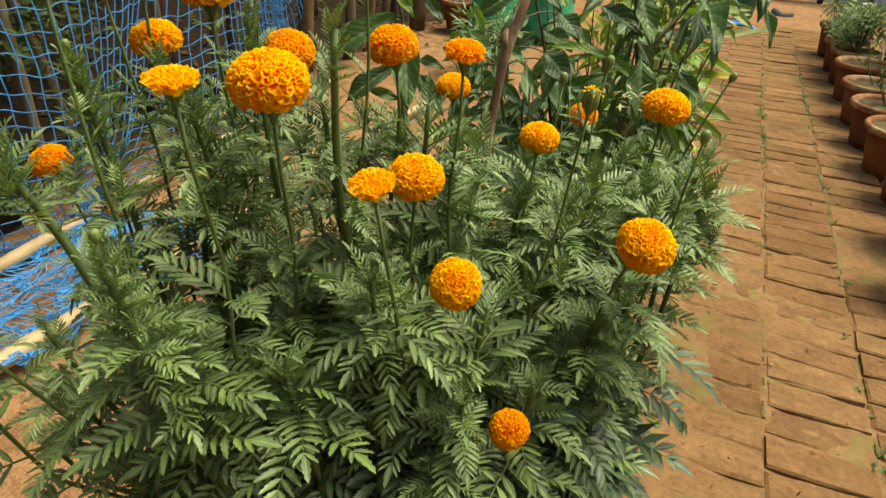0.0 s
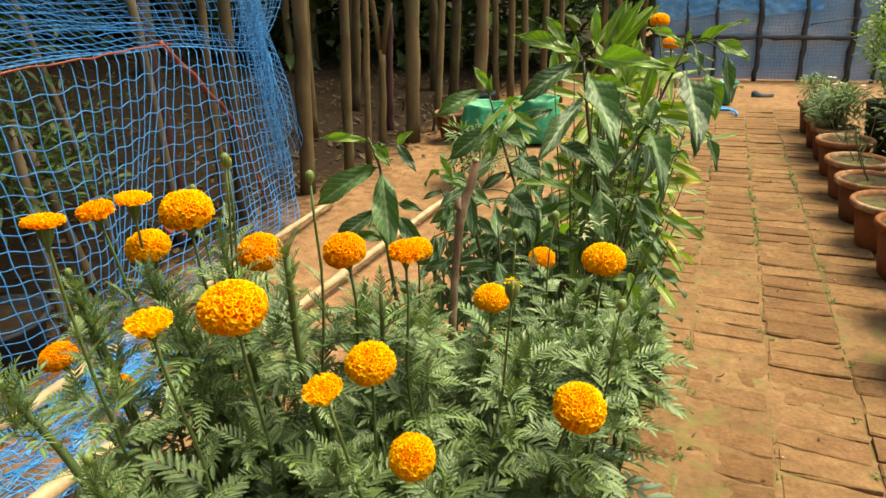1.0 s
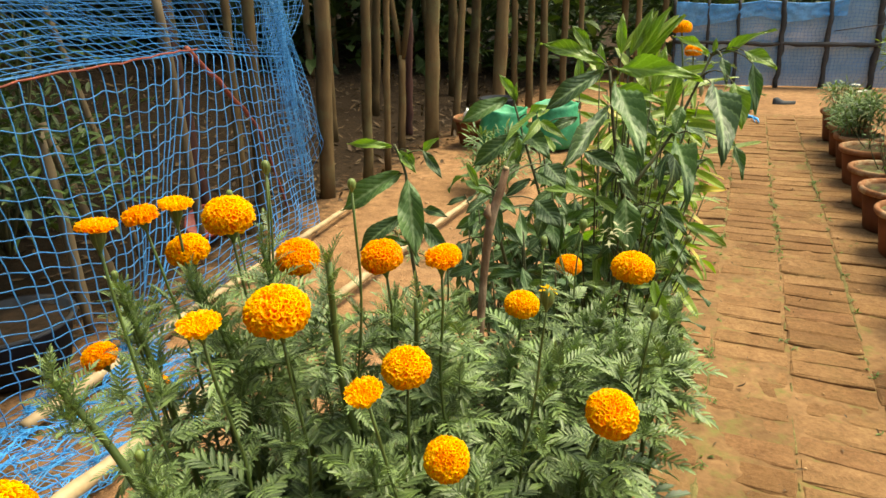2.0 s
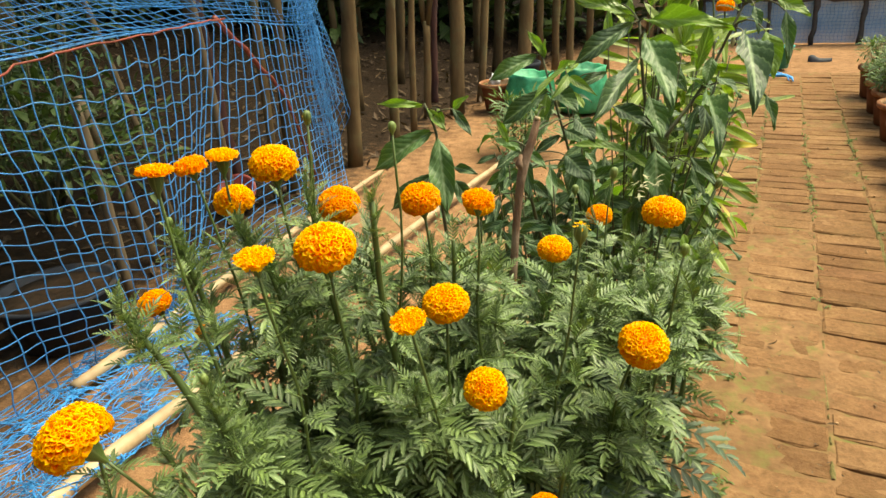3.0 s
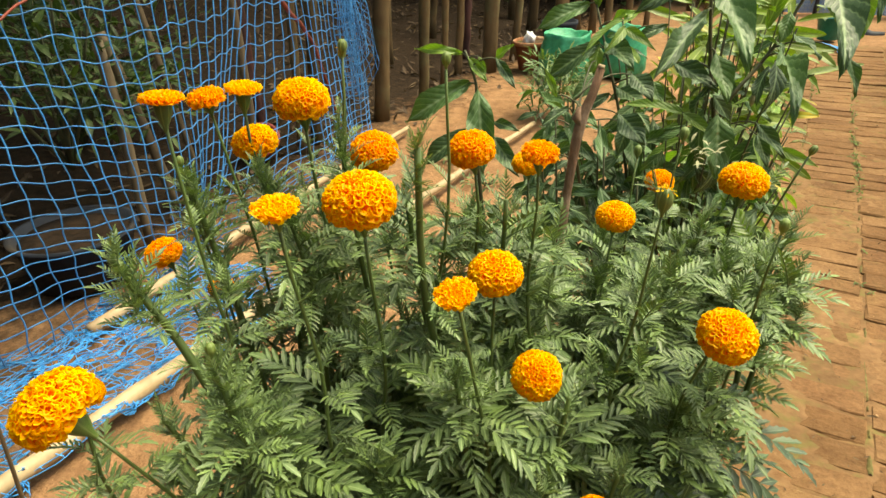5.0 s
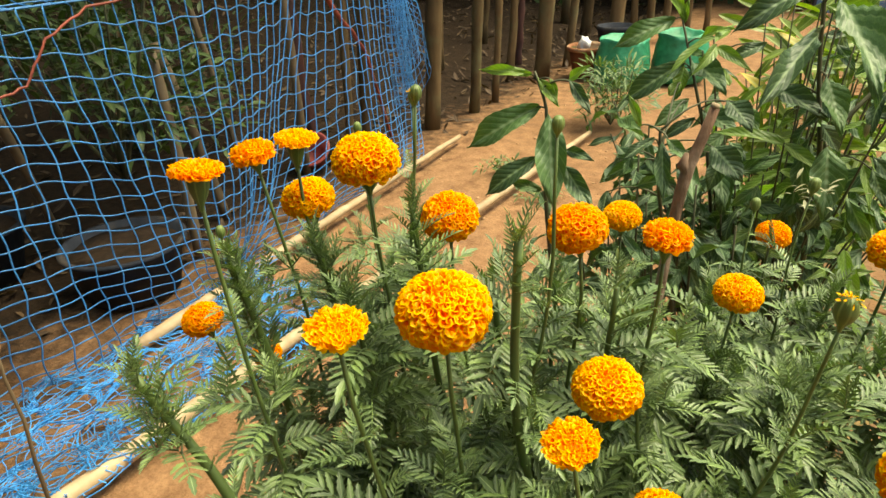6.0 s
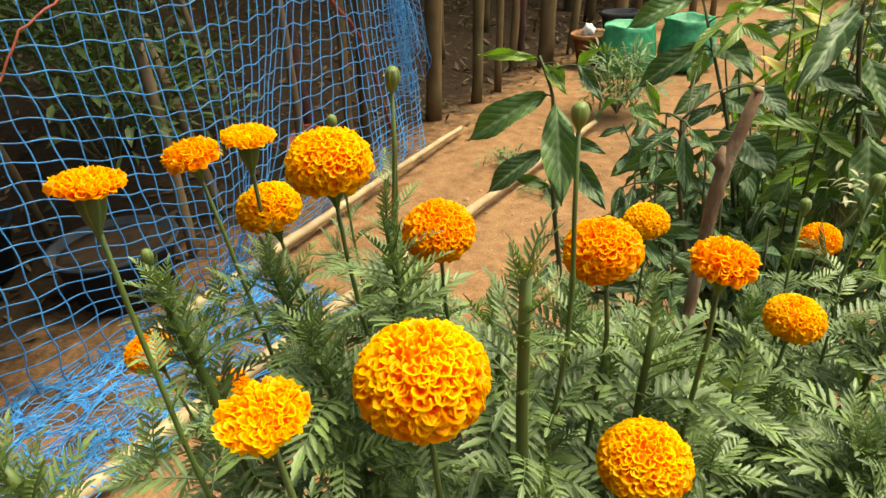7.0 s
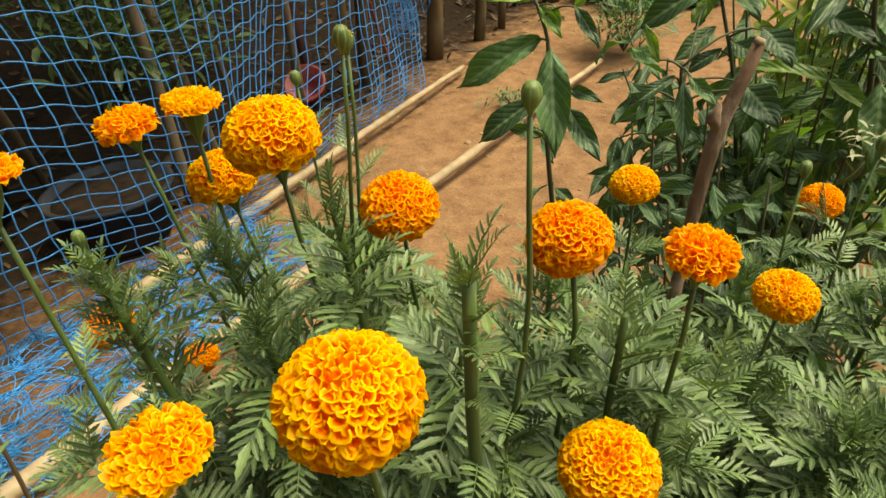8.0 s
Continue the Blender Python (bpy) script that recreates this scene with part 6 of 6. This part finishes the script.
# ---- loose things on and beside the path ----
bk = thing("plastic_bucket", "small teal plastic bucket beside the path", "bucket")
b = Build()
b.lathe([(0.0, 0.0), (0.09, 0.0), (0.12, 0.2), (0.13, 0.2), (0.13, 0.215), (0.115, 0.215), (0.085, 0.02), (0.0, 0.018)], 28, (0.30, 7.75, 0))
part("bucket_body", b, TEAL, bk)
hose = Build()
hose.tube([(0.14, 7.22, 0.03), (0.2, 7.12, 0.035), (0.29, 7.1, 0.035), (0.37, 7.12, 0.03), (0.42, 7.02, 0.025), (0.43, 6.9, 0.02)], [0.008, 0.012, 0.015, 0.013, 0.011, 0.007], 8, wob=0.3, rng=prng)
hose.tube([(0.13, 7.2, 0.02), (0.17, 7.15, 0.05), (0.25, 7.13, 0.06), (0.33, 7.15, 0.045), (0.38, 7.08, 0.03), (0.40, 6.96, 0.012)], [0.004, 0.007, 0.01, 0.009, 0.006, 0.004], 7, wob=0.3, rng=prng)
tagged(part("net_scrap", hose, NET_SLACK), "twisted scrap of blue net lying on the bricks", "net")
sh = Build()
vs, fs = [], []
for i in range(13):
    s = i / 12
    w = 0.05 * (0.75 + 0.35 * math.sin(s * math.pi * 1.2)) * (0.5 if i in (0, 12) else 1)
    hgt = 0.045 + 0.05 * math.exp(-((s - 0.15) / 0.22) ** 2)
    for j in range(9):
        a = math.pi * j / 8
        vs.append((0.58 + 0.23 * s, 8.25 + 0.05 * s + 0.8 * w * math.cos(a), -0.022 + 0.8 * hgt * math.sin(a)))
for i in range(12):
    for j in range(8):
        fs.append((i * 9 + j, i * 9 + j + 1, (i + 1) * 9 + j + 1, (i + 1) * 9 + j))
sh.add(vs, fs)
tagged(part("rubber_shoe", sh, DARK_CLOTH), "dark rubber shoe lying at the path's end", "shoe")

# a second marigold far behind the lance-leaved bush
far = thing("marigold_plant", "distant marigold with two yellow-orange blooms behind the bush", "flowering plant")
for c, r, me in (((-0.02, 3.1, 1.085), 0.036, BLOOM_FULL[0]), ((0.03, 3.15, 0.99), 0.034, BLOOM_FULL[2])):
    ob = part("bloom", me, None, far)
    ob.matrix_world = Matrix.Translation(c) @ Matrix.Scale(r, 4)
    s = Build()
    s.tube(bend((0.0, 3.15, 0), Vector(c) - Vector((0, 0, r * 0.4)), 8, (1, 0, 0), 0.03), 0.004, 6)
    part("stem", s, STEM, far)
fb = Build()
for k in range(70):
    src = LEAF_BUILDS[k % 6]
    p = Vector((prng.gauss(0.0, 0.11), prng.gauss(3.15, 0.11), prng.uniform(0.3, 0.98)))
    fb.add(placed(src.v, Matrix.Translation(p) @ frame_of((prng.uniform(-1, 1), prng.uniform(-1, 1), 0.2)) @ Matrix.Scale(1.2, 4)), src.f, src.uv)
tagged(part("foliage", fb, LEAF, far), kind="stuff")

# dry stalk by the net
ds = thing("dry_stalk", "dead brown plant stalk with a shrivelled leaf", "stalk")
b = Build()
b.tube(bend((-1.04, 0.55, -0.02), (-0.99, 0.575, 0.66), 8, (1, 0, 0), 0.02, prng, 0.004), [0.005 - 0.0003 * i for i in range(9)], 7)
part("stalk", b, STAKE, ds)
b = Build()
bl = blade(0.075, 0.05, 1.6, 0.5, 6, 2, 1.5, 0.6, 0.2)
b.add(placed(bl[0], Matrix.Translation((-0.99, 0.575, 0.65)) @ frame_of((0.5, -0.3, 0.5))), bl[1], bl[2])
part("leaf", b, plain("shrivelled_leaf", (0.24, 0.13, 0.06), (0.42, 0.25, 0.13), 50, 0.8), ds, "curled brown leaf")

# ---- litter on the path ----
b = Build()
for k in range(620):
    x, y = prng.uniform(-0.1, 0.95), 1.1 + 5.5 * prng.random() ** 1.6
    s = prng.uniform(0.005, 0.013) if k % 5 else prng.uniform(0.012, 0.024)
    bl = blade(s, s * 0.4, prng.uniform(-0.8, 0.9), 0.4, 3, 1, 1.5, 0.6)
    b.add(placed(bl[0], Matrix.Translation((x, y, 0.006)) @ frame_of((prng.uniform(-1, 1), prng.uniform(-1, 1), prng.uniform(-0.1, 0.4)), (0, 0, 1), prng.uniform(-0.6, 0.6))), bl[1], bl[2])
bl = blade(0.045, 0.02, -1.2, 0.6, 4, 1)
b.add(placed(bl[0], Matrix.Translation((0.33, 2.2, 0.008)) @ frame_of((1, -0.4, 0.1))), bl[1], bl[2])
tagged(part("path_litter", b, DRY_LEAF), "bits of dry leaf scattered on the bricks", "leaf litter", kind="stuff")
g = Build()
for k in range(1500):
    col = prng.choice((0.24, 0.495, 0.75, -0.01))
    x, y = col + prng.gauss(0, 0.015), 1.0 + 4.5 * prng.random() ** 1.4
    if noise.noise(Vector((x * 3, y * 2.1, 0))) < -0.1 or noise.noise(Vector((x * 9, y * 11, 4))) < 0.1:
        continue
    for q in range(5):
        s = prng.uniform(0.008, 0.026)
        bl = blade(s, s * 0.34, prng.uniform(0, 1.2), 0.4, 3, 1, 1.8, 0.4)
        g.add(placed(bl[0], Matrix.Translation((x, y, 0.0)) @ frame_of((prng.uniform(-1, 1), prng.uniform(-1, 1), prng.uniform(0.1, 0.8)))), bl[1], bl[2])
tagged(part("joint_weeds", g, GRASS), "tiny weeds and moss in the brick joints", "weeds", kind="stuff")
# moss along the joints between the columns
mb = Build()
for c in (-0.01, 0.24, 0.495, 0.75):
    y = 0.9
    while y < 6.8:
        wide = 0.012 * (noise.noise(Vector((c * 7, y * 2.3, 1.5))) + 0.1) + 0.011 * noise.noise(Vector((c, y * 19, 7)))
        step = prng.uniform(0.008, 0.016)
        if wide > 0.003:
            x, z = c + 0.006 * noise.noise(Vector((c * 3, y * 6, 0))), 0.002 + 0.003 * prng.random()
            pts = [(x + wide * k * prng.uniform(0.7, 1.1), y + step * j * prng.uniform(0.8, 1.4), z if k == 0 else -0.004) for j in (-0.9, 0.0, 0.9) for k in (-1, 0, 1)]
            mb.add(pts, [(j * 3 + k, j * 3 + k + 1, j * 3 + k + 4, j * 3 + k + 3) for j in (0, 1) for k in (0, 1)])
        y += step
tagged(part("joint_moss", mb, plain("moss", (0.10, 0.095, 0.034), (0.22, 0.175, 0.075), 70, 0.95, 0.004)), "thin green moss in the brick joints", "moss", kind="stuff")
pb = Build()
for k in range(340):
    x, y = prng.uniform(-2.0, 0.9), prng.uniform(1.0, 5)
    r = prng.uniform(0.003, 0.010) if prng.random() < 0.8 else prng.uniform(0.01, 0.018)
    z = ground_height(x, y)
    if x > -0.3:
        r, z = r * 0.42, 0.003
    pts = []
    for i in range(5):
        for j in range(6):
            th, a = math.pi * i / 4, j * math.pi / 3
            pts.append((x + r * math.sin(th) * math.cos(a) * prng.uniform(0.8, 1.2), y + r * math.sin(th) * math.sin(a) * prng.uniform(0.8, 1.2), z + r * 0.6 * math.cos(th)))
    pb.add(pts, [(i * 6 + j, i * 6 + (j + 1) % 6, (i + 1) * 6 + (j + 1) % 6, (i + 1) * 6 + j) for i in range(4) for j in range(6)])
tagged(part("clods", pb, plain("earth_clod", (0.3, 0.17, 0.09), (0.5, 0.32, 0.18), 40, 0.95)), "small clods and crumbs of earth", "clods", kind="stuff")


# ---- brick path: worn pavers laid crosswise in straight columns ----
def brick_mesh(seed):
    r = random.Random(seed)
    l, w, h, c = 0.1235, 0.0515, 0.06, 0.006
    vs = []
    for z, k in ((-h, 0), (-0.006, 0), (0.0, c)):
        for sx, sy in ((-1, -1), (0, -1), (1, -1), (1, 1), (0, 1), (-1, 1)):
            vs.append((sx * (l - k) + r.uniform(-0.004, 0.004), sy * (w - k) + r.uniform(-0.006, 0.005), z + (r.uniform(-0.002, 0.002) if z == 0 else 0)))
    fs = []
    for q in (0, 6):
        for j in range(6):
            fs.append((q + j, q + (j + 1) % 6, q + 6 + (j + 1) % 6, q + 6 + j))
    fs += [(12, 13, 16, 17), (13, 14, 15, 16)]
    me = bpy.data.meshes.new("brick")
    me.from_pydata(vs, [], fs)
    me.materials.append(BRICK)
    return me


path = tagged(new("brick_path"), "worn brick garden path dusted with earth", "path", kind="structure")
bricks = [brick_mesh(900 + k) for k in range(10)]
BR = random.Random(5150)
COLS = ((-0.135, 0.03), (0.115, 0.0), (0.367, -0.03), (0.622, 0.02), (0.876, 0.05), (1.13, 0.0))
near, farther = [], []
for cx, oy in COLS:
    y = 0.35 + oy
    while y < 7.3:
        pit = BR.uniform(0.108, 0.117)
        y += pit
        m = pose(cx + BR.uniform(-0.004, 0.004), y, BR.uniform(-0.006, 0.004) + 0.004 * noise.noise(Vector((cx * 4, y * 3, 0))), BR.uniform(-1.5, 1.5), BR.uniform(-1.0, 1.0), BR.uniform(-2.2, 2.2) - 1.0)
        (near if 0.0 < cx < 0.9 and 1.1 < y < 6.2 else farther).append((BR.randrange(10), m))
near.sort(key=lambda q: q[1].translation.y)
for i, m in near[:190]:
    ob = new("brick", bricks[i])
    ob.parent = path
    ob.matrix_world = m
fb = Build()
for i, m in near[190:] + farther:
    me = bricks[i]
    fb.add(placed([v.co for v in me.vertices], m), [tuple(p.vertices) for p in me.polygons])
fobj = part("far_bricks", fb, BRICK, path, smooth=False)
tagged(fobj, kind="stuff")
# earth swept into the joints
JOINT_EARTH = plain("joint_earth", (0.17, 0.095, 0.046), (0.27, 0.155, 0.078), 30, 0.95, 0.006, stain=(0.13, 0.13, 0.04))
jb = Build()
n1, n2 = 96, 300
fill = [max(math.exp(-((-0.30 + 1.6 * i / n1 - c) / 0.018) ** 2) for c in (-0.01, 0.24, 0.495, 0.75, 1.0)) for i in range(n1 + 1)]
vs = [(-0.30 + 1.6 * i / n1, 0.3 + 7.2 * j / n2, -0.0078 + 0.0030 * fill[i] + 0.005 * noise.noise(Vector((i * 0.42, j * 0.5, 0))) + 0.006 * noise.noise(Vector((i * 0.17, j * 0.16, 2))) + 0.009 * noise.noise(Vector((i * 0.07, j * 0.055, 5))) + 0.006 * math.exp(-(((-0.30 + 1.6 * i / n1 - 0.28) / 0.26) ** 2 + ((0.3 + 7.2 * j / n2 - 2.05) / 0.42) ** 2))) for j in range(n2 + 1) for i in range(n1 + 1)]
fs = [(j * (n1 + 1) + i, j * (n1 + 1) + i + 1, (j + 1) * (n1 + 1) + i + 1, (j + 1) * (n1 + 1) + i) for j in range(n2) for i in range(n1)]
jb.add(vs, fs)
tagged(part("joint_earth", jb, JOINT_EARTH, path), "earth filling the brick joints")
